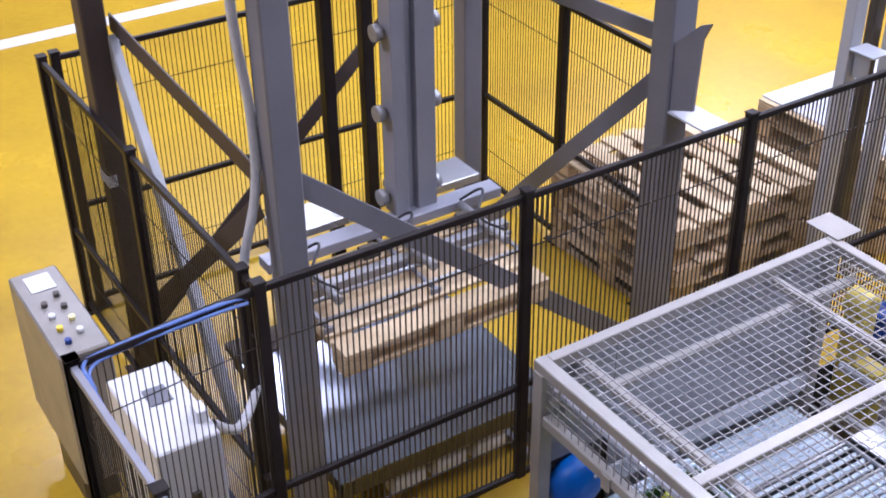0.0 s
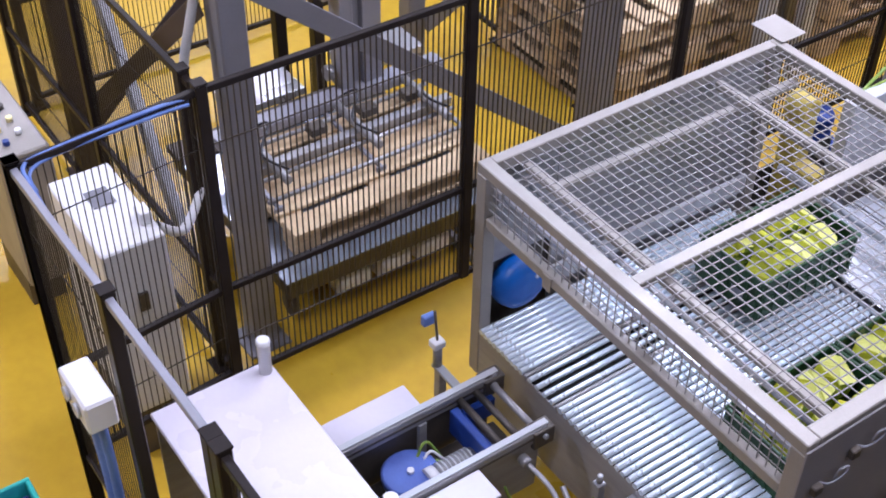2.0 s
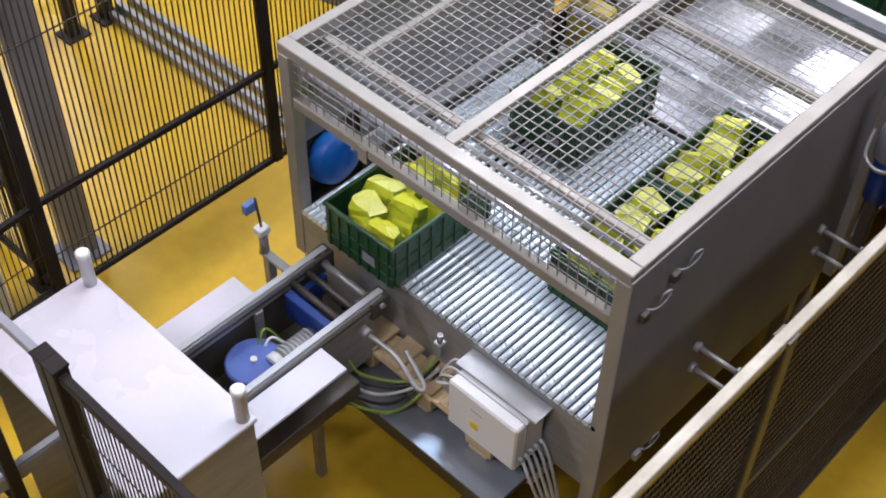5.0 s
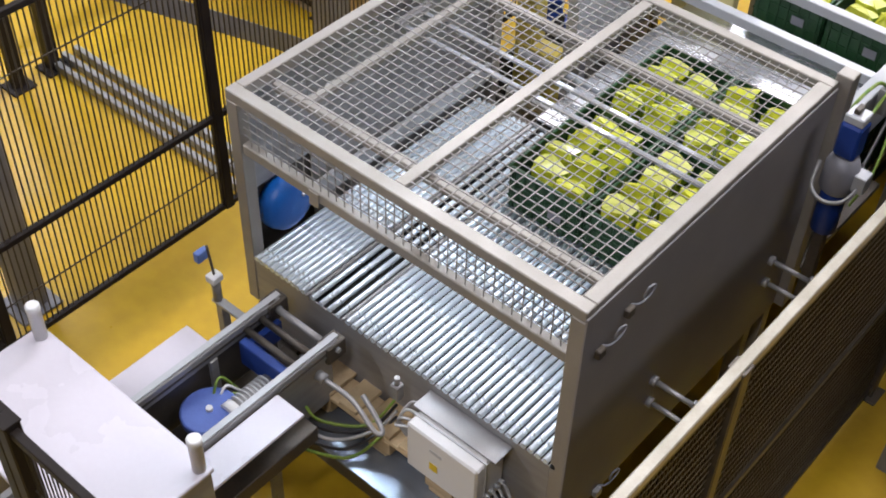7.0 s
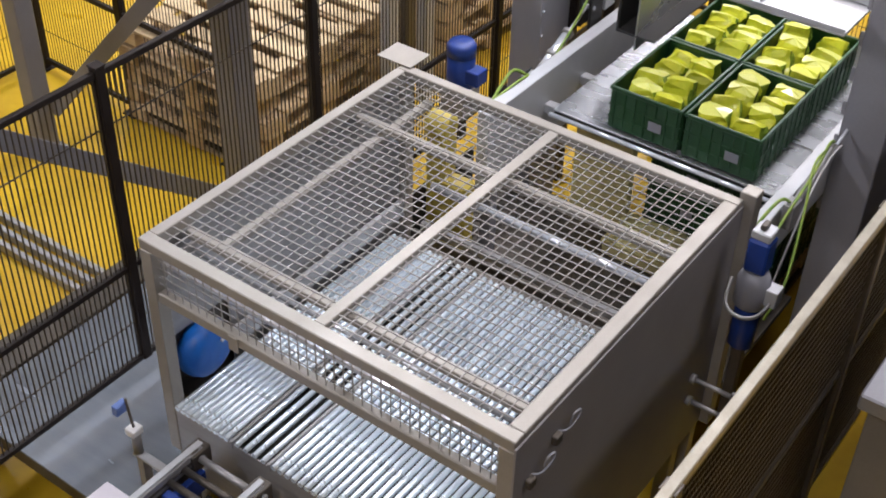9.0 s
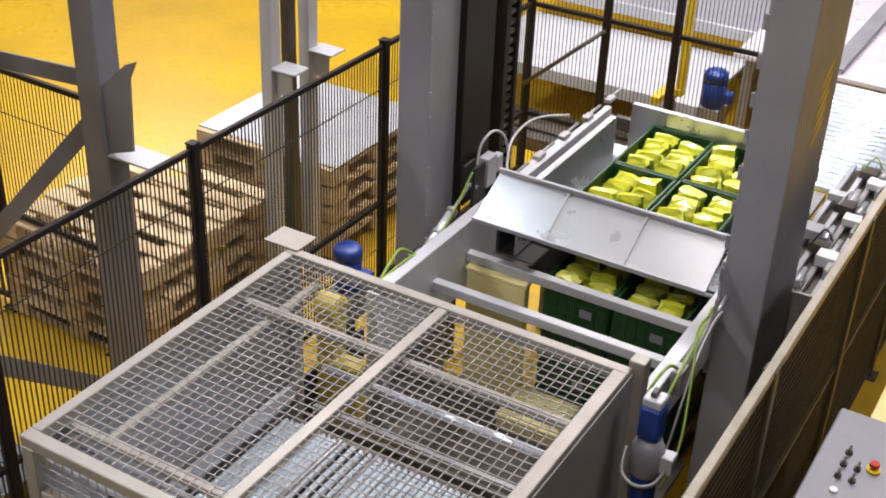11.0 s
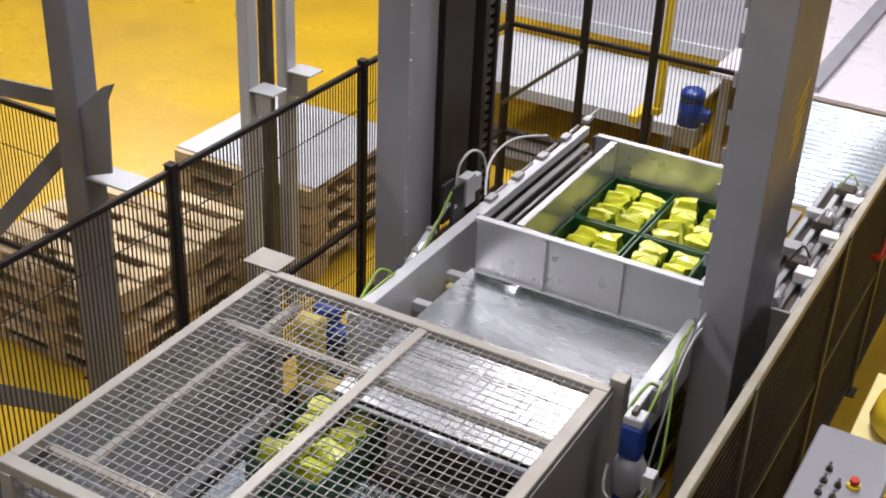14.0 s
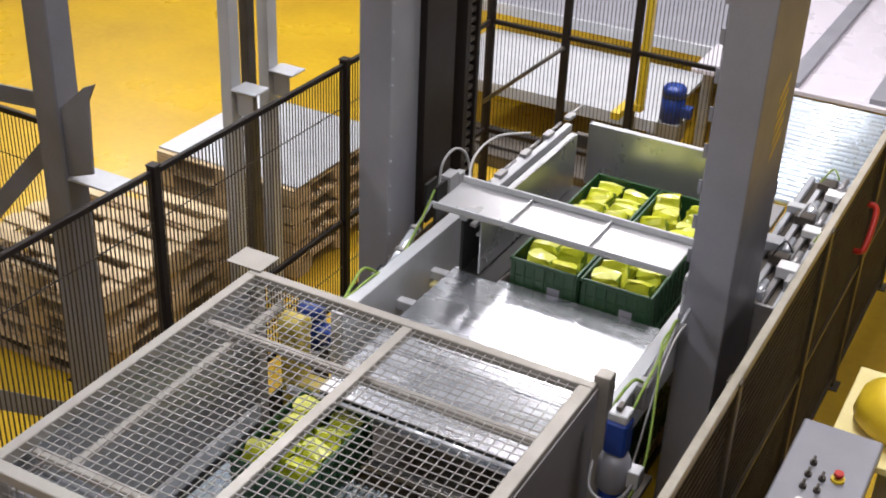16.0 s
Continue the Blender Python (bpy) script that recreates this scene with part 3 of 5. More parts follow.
for x in (0.3, 0.62):
    part("sprocket", Shape().lathe((x - 0.02, -0.13, 0.87), [(0.02, 0), (0.035, 0.004), (0.035, 0.03), (0.02, 0.034)], 14, (1, 0, 0)), DARK, inf)
for x, y in ((0.30, -2.9), (0.62, -2.9), (0.30, -1.2), (0.62, -1.2), (0.30, -0.46), (0.62, -0.46)):
    part("leg", Shape().box(x - 0.02, y - 0.02, 0, x + 0.02, y + 0.02, 0.83), STEEL, inf)
part("side_plate", Shape().box(0.13, -1.1, 0.86, 0.262, -0.43, 0.875), WHITE, inf, "white plastic side plate")
part("side_plate", Shape().box(0.652, -1.1, 0.86, 0.80, -0.43, 0.875), WHITE, inf, "white plastic side plate")
part("cable_tray", Shape().box(0.68, -0.95, 0.62, 0.78, -0.35, 0.7), DARK, inf)
disk = thing("blue_disk", (0.44, -0.6, 0.62), "round blue plastic disk on the conveyor drive", "disk")
part("plate", Shape().lathe((0.44, -0.6, 0.72), [(0.105, 0), (0.118, 0.006), (0.118, 0.03), (0.108, 0.036)], 32), BLUEP, disk)
part("hub", Shape().tube((0.44, -0.6, 0.756), (0.44, -0.6, 0.77), 0.014, 12), PAINTW, disk)
part("base", Shape().tube((0.44, -0.6, 0.62), (0.44, -0.6, 0.72), 0.05, 12), DARK, disk)
gm = thing("gear_motor", (0.50, -0.4, 0.62), "small silver gear motor with cooling fins", "motor")
part("body", Shape().tube((0.50, -0.52, 0.73), (0.50, -0.34, 0.73), 0.045, 16), STEEL, gm)
for i in range(8):
    part("fin", Shape().tube((0.50, -0.505 + 0.02 * i, 0.73), (0.50, -0.498 + 0.02 * i, 0.73), 0.053, 16), LGREY, gm)
part("end_cap", Shape().tube((0.50, -0.56, 0.73), (0.50, -0.5205, 0.73), 0.052, 16), PAINTW, gm)
part("foot", Shape().box(0.46, -0.5, 0.62, 0.54, -0.36, 0.69), DARK, gm)
for k in range(4):
    a = 0.03 * k
    solid("drive_cable", Shape().hose([(0.42 + a, -0.6, 0.63), (0.38 + a, -0.5, 0.8 - a), (0.40 + a, -0.44, 0.72), (0.46, -0.42 + a, 0.66)], 0.006, 6), PAINTW if k % 2 else CABLEG, (0.4, -0.5, 0.62), "thin pale cable beside the gear motor", "cable", "drive cables")

hood = thing("white_hood", (0.4, -1.2, 0), "white plastic hood over the infeed conveyor on steel sides", "hood")
HZ = 1.16
part("top", Shape().box(-0.05, -1.42, HZ - 0.02, 0.905, -0.93, HZ, 0.006), WHITE, hood)
part("side", Shape().box(0.885, -1.41, -0.053, 0.897, -0.94, HZ - 0.021, 0.002), STEEL, hood, "grey steel side sheet")
part("side", Shape().box(-0.04, -1.41, -0.053, -0.028, -0.94, HZ - 0.021, 0.002), STEEL, hood, "grey steel side sheet")
for x, y in ((0.0, -0.965), (0.87, -0.965)):
    part("peg", Shape().lathe((x, y, HZ), [(0.025, 0), (0.025, 0.14), (0.027, 0.142), (0.027, 0.165), (0.02, 0.17)], 16), PAINTW, hood, "short pale upright peg")

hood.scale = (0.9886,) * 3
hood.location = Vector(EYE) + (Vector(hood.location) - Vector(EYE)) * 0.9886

sn = thing("sensor_stand", (0.1, -0.24, 0.5), "thin sensor stand with a small reflector head", "sensor")
part("bracket", Shape().box(0.08, -0.26, 0.84, 0.26, -0.22, 0.855), STEEL, sn)
part("post", Shape().tube((0.1, -0.24, 0.855), (0.1, -0.24, 0.97), 0.02, 10), STEEL, sn)
part("rod", Shape().tube((0.1, -0.24, 0.97), (0.09, -0.25, 1.16), 0.006, 6), DARK, sn)
part("clamp", Shape().box(0.075, -0.27, 0.965, 0.125, -0.215, 1.0), PAINTW, sn)
part("head", Shape().box(0.06, -0.3, 1.09, 0.09, -0.24, 1.14), CABLEU, sn, "pale blue sensor head")
part("support", Shape().box(0.09, -0.25, 0.66, 0.13, -0.21, 0.839), STEEL, sn)

jb = thing("junction_box", (1.25, -0.1, 0.55), "white electric junction box with cables under the roller table", "box")
part("case", Shape().box(1.08, -0.17, 0.56, 1.43, -0.002, 0.82, 0.008), PAINTW, jb)
part("lid_seam", Shape().box(1.075, -0.12, 0.555, 1.435, -0.112, 0.825, 0.001), LGREY, jb)
part("warning_label", Shape().box(1.2, -0.1725, 0.64, 1.24, -0.17, 0.68, 0.0005), YELLOW, jb, "small yellow warning label")
part("maker_label", Shape().box(1.2, -0.1725, 0.745, 1.26, -0.17, 0.76, 0.0005), LGREY, jb, "grey printed bar")
for k in range(5):
    part("gland", Shape().tube((1.43, -0.14 + 0.03 * k, 0.62), (1.45, -0.14 + 0.03 * k, 0.62), 0.01, 8), LGREY, jb)
    part("cable", Shape().hose([(1.45, -0.14 + 0.03 * k, 0.62), (1.5, -0.15 + 0.03 * k, 0.55), (1.56, -0.1 + 0.02 * k, 0.3), (1.6, -0.05, 0.05)], 0.007, 6), CABLE, jb)
for k in range(4):
    part("cable", Shape().hose([(1.08, -0.13 + 0.03 * k, 0.75), (1.02, -0.16 + 0.03 * k, 0.74 + 0.02 * k), (0.98, -0.1, 0.66), (1.04, -0.05, 0.58 - 0.03 * k)], 0.006, 6), CABLE, jb)
part("mount", Shape().box(1.05, -0.1, 0.826, 1.46, 0.003, 0.836), STEEL, jb)
for k in range(5):
    solid("hanging_cable", Shape().hose([(0.66, -0.3 - 0.05 * k, 0.68), (0.72 + 0.03 * k, -0.28, 0.62 - 0.035 * k), (0.85 + 0.02 * k, -0.15, 0.58), (0.92, -0.05, 0.72 - 0.04 * k)], 0.007, 6), (CABLEG, CABLEB, CABLE, CABLEB, CABLEG)[k], (0.75, -0.25, 0.4), "loose cable hanging beside the infeed conveyor", "cable", "hanging cables")
arm = thing("lever_arm", (0.78, -0.2, 0.7), "bright bent steel lever beside the conveyor end", "lever")
part("rod", Shape().hose([(0.68, -0.22, 0.8), (0.84, -0.22, 0.8), (0.98, -0.24, 0.74), (0.99, -0.21, 0.74), (0.86, -0.18, 0.81)], 0.011, 8), STEEL, arm)
part("pivot", Shape().tube((0.655, -0.22, 0.8), (0.7, -0.22, 0.8), 0.025, 12), STEEL, arm)
part("valve", Shape().box(0.93, -0.1, 0.78, 0.97, -0.06, 0.86).tube((0.95, -0.08, 0.86), (0.95, -0.08, 0.9), 0.012, 8), STEEL, arm)

# ---- cabinet, console and small box by the fence ----
cab = thing("electric_cabinet", (-1.1, -1.1, 0), "white electric cabinet with a vent grille on its top", "cabinet")
part("case", Shape().box(-1.36, -1.27, 0.35, -0.78, -0.99, 1.3, 0.008), PAINTW, cab)
part("plinth", Shape().box(-1.3, -1.25, 0, -0.84, -1.01, 0.349), DARK, cab)
part("vent", Shape().box(-1.2, -1.17, 1.3005, -1.08, -1.07, 1.308, 0.002), GREYD, cab, "grey vent grille")
part("handle", Shape().box(-0.779, -1.15, 0.95, -0.762, -1.11, 1.05), DARK, cab)
part("door_seam", Shape().box(-0.7795, -1.26, 0.38, -0.777, -1.255, 1.27, 0.0005), LGREY, cab)
part("conduit_box", Shape().box(-0.95, -1.05, 1.3005, -0.87, -1.0, 1.36), PAINTW, cab)
con = thing("control_console", (-2.3, -1.2, 0), "grey steel control console with push buttons", "console")
part("case", Shape().box(-2.72, -1.33, 0.3, -1.9, -1.08, 1.1, 0.01), FRAME, con)
part("foot", Shape().box(-2.5, -1.3, 0, -2.1, -1.12, 0.299), DARK, con)
part("display", Shape().box(-2.66, -1.27, 1.1005, -2.5, -1.14, 1.106, 0.001), PAINTW, con, "white display plate")
for i in range(8):
    y = -1.25 if i % 2 else -1.17
    part("button", Shape().tube((-2.42 + 0.06 * i, y, 1.1), (-2.42 + 0.06 * i, y, 1.125), 0.016, 12), (DARK, DARK, DARK, PAINTW, CREAM, YELLOW, PAINTW, BLUE)[i], con)
part("side_switch", Shape().tube((-1.9, -1.25, 0.98), (-1.87, -1.25, 0.98), 0.025, 12), DARK, con)
sb = thing("fence_box", (-0.25, -1.6, 1.1), "small white box with two round sockets hung on the fence", "box")
part("case", Shape().box(-0.42, -1.62, 1.05, -0.16, -1.5, 1.2, 0.01), PAINTW, sb)
for x in (-0.34, -0.24):
    part("socket", Shape().tube((x, -1.622, 1.13), (x, -1.635, 1.13), 0.03, 14), LGREY, sb)
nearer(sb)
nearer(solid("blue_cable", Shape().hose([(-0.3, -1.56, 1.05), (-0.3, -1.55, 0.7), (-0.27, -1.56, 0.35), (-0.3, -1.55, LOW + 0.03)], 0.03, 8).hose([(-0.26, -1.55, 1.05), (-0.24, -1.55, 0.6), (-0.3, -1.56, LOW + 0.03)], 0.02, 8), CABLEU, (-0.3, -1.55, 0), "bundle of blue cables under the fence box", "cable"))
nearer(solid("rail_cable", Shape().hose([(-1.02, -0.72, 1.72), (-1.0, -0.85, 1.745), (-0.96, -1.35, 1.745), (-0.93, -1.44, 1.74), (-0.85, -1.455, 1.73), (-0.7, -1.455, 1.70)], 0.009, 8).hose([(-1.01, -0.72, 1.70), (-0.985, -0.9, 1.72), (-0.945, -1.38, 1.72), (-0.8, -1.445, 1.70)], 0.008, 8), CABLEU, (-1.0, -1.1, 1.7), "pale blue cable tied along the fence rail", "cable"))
tray = thing("teal_crate", (-0.1, -1.9, 0), "teal plastic crate with blue content on the floor", "crate")
part("body", Shape().box(-0.3, -2.1, 0.55, 0.1, -1.72, 0.56).box(-0.3, -2.1, 0.56, -0.28, -1.72, 0.75).box(0.08, -2.1, 0.56, 0.1, -1.72, 0.75).box(-0.28, -2.1, 0.56, 0.08, -2.08, 0.75).box(-0.28, -1.74, 0.56, 0.08, -1.72, 0.75), TEAL, tray)
part("stand", Shape().box(-0.25, -2.05, 0, 0.05, -1.77, 0.549), DARK, tray)
part("content", Shape().box(-0.275, -2.075, 0.561, 0.075, -1.745, 0.68), BLUEP, tray, "blue content")
tray.location += Vector((-0.08, -0.12, 0))

# ---- lift station ----
# The lift is scaled by 0.9 about the camera's eye to keep its look in view; BASE is the floor there.
UNIT, SET, BASE = 0.9, Vector((0.304, -0.233, 0.467)), -0.519


def placed(ob):
    """Set a thing of the lift into the hall, scaled about the camera's eye."""
    ob.location = ORIGIN[ob] * UNIT + SET
    ob.scale = (UNIT,) * 3
    return ob


lift = thing("lift_station", (0.7, 3.6, 0), "tall grey steel lift frame with two columns and guide beams", "machine frame")
kc = part("column", Shape().box(-0.56, 3.4, BASE, -0.35, 3.73, 4.5, 0.006), GREY, lift, "grey folded-sheet column")
for i in range(16):
    part("bolt", Shape().tube((-0.35, 3.42, 0.5 + 0.16 * i), (-0.343, 3.42, 0.5 + 0.16 * i), 0.009, 8), SHEET, kc)
part("chain_guard", Shape().box(-0.44, 3.735, 0.9, -0.31, 4.1, 4.5, 0.004), BLACK, lift, "black upright chain guard")
rc = part("column", Shape().box(1.52, 3.35, BASE, 1.755, 4.02, 4.5, 0.006), GREY, lift, "grey folded-sheet column")
for i in range(5):
    part("hazard_stripe", Shape().add([(1.7562, 3.7, 1.9 + 0.08 * i), (1.7562, 3.7, 1.945 + 0.08 * i), (1.7562, 3.86, 2.045 + 0.08 * i), (1.7562, 3.86, 2.0 + 0.08 * i)], [(3, 2, 1, 0)]), YELLOW, rc)
for i in range(14):
    part("tooth", Shape().box(1.50, 3.352, 0.6 + 0.2 * i, 1.52, 3.36, 0.68 + 0.2 * i, 0.002), GREY, rc)
part("head_beam", Shape().box(-0.349, 3.5, 4.3, 1.519, 3.65, 4.5), GREY, lift)
part("guide_beam", Shape().box(-0.17, 2.5, 0.5, -0.09, 4.9, 0.985), LGREY, lift, "pale grey guide beam")
part("guide_beam", Shape().box(1.44, 1.75, 0.7, 1.52, 4.9, 1.0), LGREY, lift, "pale grey guide beam")
for y in (3.1, 3.5):
    part("cross_tube", Shape().box(-0.089, y - 0.03, 0.72, 1.439, y + 0.03, 0.78), LGREY, lift)
# Deck is added so the depth under the lift reads dark.
part("lower_deck", Shape().box(-0.089, 3.78, 0.55, 1.439, 4.9, 0.6), DARK, lift, "added dark deck hiding the floor between the guide beams")
for x in (-0.13, 1.48):
    for y in (2.6 if x < 0 else 1.9, 4.8):
        part("leg", Shape().box(x - 0.035, y - 0.035, BASE, x + 0.035, y + 0.035, 0.499 if x < 0 else 0.699), GREY, lift)
placed(lift)
lc = thing("ladder_column", (-0.35, 4.4, 0), "black perforated chain column behind the lift", "column")
part("post", Shape().box(-0.42, 4.3, BASE, -0.34, 4.36, 4.5).box(-0.42, 4.46, BASE, -0.34, 4.5, 4.5), BLACK, lc)
for i in range(60):
    part("link", Shape().box(-0.40, 4.361, 0.4 + 0.065 * i, -0.36, 4.459, 0.43 + 0.065 * i, 0.003), DARK, lc)
placed(lc)
fr2 = thing("brace_tower", (-0.7, 4.9, 0), "dark upright braces behind the lift column", "machine frame")
for x, y in ((-0.55, 4.1), (-0.62, 4.75)):
    part("post", Shape().box(x - 0.04, y - 0.04, BASE, x + 0.04, y + 0.04, 4.2), DARK, fr2)
for z in (1.2, 1.5, 1.8, 2.1, 2.4):
    part("rung", Shape().beam((-0.55, 4.14, z), (-0.62, 4.71, z), 0.03, 0.03), DARK, fr2)
part("brace", Shape().tube(((-0.988 - 0.304) / 0.9, (5.9 + 0.233) / 0.9, (0.815 - 0.467) / 0.9), ((-0.345 - 0.304) / 0.9, (5.9 + 0.233) / 0.9, (1.401 - 0.467) / 0.9), 0.018, 10), DARK, fr2)
placed(fr2)
cyl = thing("pneumatic_cylinder", (-0.23, 3.4, 0.8), "slanted chrome pneumatic cylinder beside the guide beam and column", "cylinder", "gate cylinders")
part("barrel", Shape().tube((-0.23, 3.18, 0.85), (-0.23, 3.52, 1.0), 0.03, 14), SHEET, cyl)
for k in (0.0, 0.5, 1.0):
    part("band", Shape().tube((-0.23, 3.17 + 0.33 * k, 0.846 + 0.146 * k), (-0.23, 3.2 + 0.33 * k, 0.859 + 0.146 * k), 0.037, 14), STEEL, cyl)
part("rod", Shape().tube((-0.23, 3.52, 1.0), (-0.23, 3.72, 1.088), 0.011, 8), SHEET, cyl)
part("end_block", Shape().box(-0.27, 3.08, 0.78, -0.19, 3.18, 0.9), STEEL, cyl)
part("bracket", Shape().box(-0.25, 3.0, 0.7, -0.171, 3.07, 0.86), GATE, cyl)
part("pivot_plate", Shape().box(-0.275, 3.70, 0.95, -0.255, 3.84, 1.22).box(-0.205, 3.70, 0.95, -0.185, 3.84, 1.22), BLACKD, cyl, "black pivot plate")
part("pivot_pin", Shape().tube((-0.28, 3.73, 1.09), (-0.18, 3.73, 1.09), 0.014, 10), SHEET, cyl)
part("valve_block", Shape().box(-0.27, 3.9, 1.0, -0.2, 4.02, 1.2).box(-0.26, 4.04, 1.05, -0.21, 4.12, 1.16), LGREY, cyl, "pale valve block")
part("hose", Shape().hose([(-0.23, 3.1, 0.9), (-0.27, 3.0, 0.97), (-0.25, 2.85, 0.95), (-0.2, 2.7, 0.96), (-0.18, 2.55, 0.9)], 0.01, 6), CABLEG, cyl, "yellow-green hose")
part("hose", Shape().hose([(-0.2, 3.7, 1.2), (-0.19, 3.5, 1.06), (-0.17, 3.2, 0.94), (-0.16, 2.9, 0.995), (-0.18, 2.56, 0.96)], 0.008, 6), CABLEG, cyl, "yellow-green hose")
part("hose", Shape().hose([(-0.26, 3.86, 1.1), (-0.27, 3.92, 1.27), (-0.25, 4.04, 1.33), (-0.22, 4.14, 1.26), (-0.2, 4.18, 1.1)], 0.009, 6), CABLE, cyl, "pale looped hose")
part("hose", Shape().hose([(-0.24, 3.15, 0.93), (-0.28, 3.05, 0.86), (-0.3, 2.95, 0.78), (-0.26, 2.7, 0.74)], 0.008, 6), CABLEB, cyl)
placed(cyl)
cyl = thing("pneumatic_cylinder", (1.56, 3.1, 0.9), "slanted steel pneumatic cylinder with hoses beside the guide beam", "cylinder", "gate cylinders")
part("barrel", Shape().tube((1.56, 2.75, 1.0), (1.56, 3.2, 1.1), 0.026, 12), STEEL, cyl)
part("rod", Shape().tube((1.56, 3.2, 1.1), (1.56, 3.34, 1.13), 0.01, 8), SHEET, cyl)
part("end_block", Shape().box(1.53, 2.66, 0.9, 1.59, 2.76, 1.04), STEEL, cyl)
part("hose", Shape().hose([(1.55, 2.7, 1.04), (1.53, 2.6, 1.1), (1.5, 2.45, 1.03), (1.51, 2.5, 0.9), (1.5, 2.9, 0.88)], 0.009, 6), CABLEG, cyl, "yellow-green hose")
part("hose", Shape().hose([(1.55, 3.2, 1.13), (1.57, 3.05, 1.2), (1.58, 2.85, 1.12), (1.57, 2.5, 0.95), (1.56, 2.3, 0.6)], 0.008, 6), CABLEG, cyl, "yellow-green hose")
part("hose", Shape().hose([(1.59, 3.2, 1.12), (1.6, 3.0, 1.14), (1.6, 2.8, 1.0), (1.59, 2.6, 0.6)], 0.006, 6), CABLE, cyl)
placed(cyl)


def motor(at, label, tall=0.26, r=0.075, low=0.0):
    x, y, z = at
    m = thing("drive_motor", (x, y, z), label, "motor", "drive motors")
    part("body", Shape().lathe((x, y, z), [(r * 0.9, 0), (r, 0.01), (r, tall * 0.7), (r * 0.9, tall * 0.72)], 20), BLUE, m)
    part("fan_cover", Shape().lathe((x, y, z + tall * 0.72), [(r * 1.04, 0), (r * 1.04, tall * 0.2), (r * 0.85, tall * 0.28), (0.02, tall * 0.28)], 20), BLUE, m)
    part("terminal_box", Shape().box(x + r * 0.7, y - 0.045, z + 0.05, x + r + 0.06, y + 0.045, z + 0.13), BLUE, m)
    part("gearbox", Shape().box(x - r, y - r, z - 0.16, x + r, y + r, z - 0.001), STEEL, m)
    part("bracket", Shape().box(x - 0.03, y - 0.03, low, x + 0.03, y + 0.03, z - 0.161), DARK, m)
    return m


sinker = motor((-0.18, 2.34, 1.22), "blue drive motor on a lifting post behind the cage corner", low=0.9)
m2 = thing("drive_motor", (1.84, 1.5, 0.3), "blue square motor on a grey gearbox beside the cage", "motor", "drive motors")
part("body", Shape().box(1.785, 1.445, 1.40, 1.895, 1.555, 1.56, 0.012), BLUE, m2)
part("terminal_box", Shape().box(1.79, 1.45, 1.561, 1.89, 1.55, 1.60, 0.006), LGREY, m2, "grey terminal box")
part("plug", Shape().box(1.82, 1.47, 1.601, 1.85, 1.53, 1.625), DARK, m2)
part("gearbox", Shape().lathe((1.84, 1.5, 1.22), [(0.07, 0), (0.085, 0.015), (0.085, 0.13), (0.06, 0.179)], 22), GREY, m2, "grey cast gearbox")
part("flange", Shape().box(1.9, 1.47, 1.26, 1.98, 1.55, 1.34), LGREY, m2)
part("lower_body", Shape().lathe((1.84, 1.5, 1.0), [(0.05, 0), (0.066, 0.012), (0.066, 0.20), (0.06, 0.219)], 20), BLUE, m2)
part("guard_ring", Shape().hose([(1.74, 1.46, 1.34), (1.76, 1.38, 1.26), (1.84, 1.36, 1.23), (1.92, 1.40, 1.24), (1.95, 1.48, 1.28)], 0.010, 8), STEEL, m2)
part("bracket", Shape().box(1.81, 1.47, -0.15, 1.87, 1.53, 0.999), DARK, m2)
part("hose", Shape().hose([(1.9, 1.6, 1.1), (1.93, 1.72, 1.25), (1.87, 1.95, 1.5), (1.82, 2.1, 1.62), (1.8, 2.3, 1.6)], 0.007, 8), CABLEG, m2, "yellow-green cable")
m2.location.z += 0.15
m2.scale = (0.8, 0.8, 1.0)
motor((0.42, 6.3, 0.86), "blue drive motor behind the lift", 0.28, 0.09)
ybox = thing("yellow_gear_cover", (0.16, 1.95, 0), "yellow painted drive cover behind the roller table", "cover")
part("cover", Shape().box(-0.02, 1.82, 0.62, 0.22, 1.93, 1.02, 0.015).box(-0.02, 1.82, 1.018, 0.10, 1.93, 1.26, 0.012), DULLY, ybox)
part("lobe", Shape().lathe((-0.03, 1.875, 1.3), [(0.05, 0), (0.07, 0.01), (0.07, 0.12), (0.05, 0.13)], 18, (1, 0, 0)), DULLY, ybox)
part("post", Shape().box(0.05, 1.84, 0, 0.11, 1.91, 0.619), DARK, ybox)
for x0, y0, z1 in ((0.25, 2.86, 1.08), (0.62, 2.6, 0.4)):
    bx = thing("pale_board_box", (x0 + 0.2, y0 + 0.2, 0), "pale yellow board box standing under the plate track", "box", "board boxes")
    w = 0.36
    d = 0.06 if z1 > 1 else 0.3
    part("body", Shape().box(x0, y0, 0, x0 + w, y0 + d, z1, 0.006), CREAM, bx)
    part("lid", Shape().box(x0 - 0.008, y0 - 0.008, z1 + 0.001, x0 + w + 0.008, y0 + d + 0.008, z1 + 0.03, 0.006), CREAM, bx)

yp = thing("yellow_post", (0.12, 6.4, 0), "yellow painted upright bracket behind the lift", "post")
part("upright", Shape().box(0.10, 6.35, 0.9, 0.16, 6.41, 2.4), YELLOW, yp)
part("foot", Shape().box(0.0, 6.1, 0.84, 0.07, 6.4, 0.9).box(0.0, 6.34, 0.84, 0.16, 6.41, 0.9), YELLOW, yp)
part("leg", Shape().box(0.05, 6.3, 0, 0.11, 6.36, 0.839), DARK, yp)

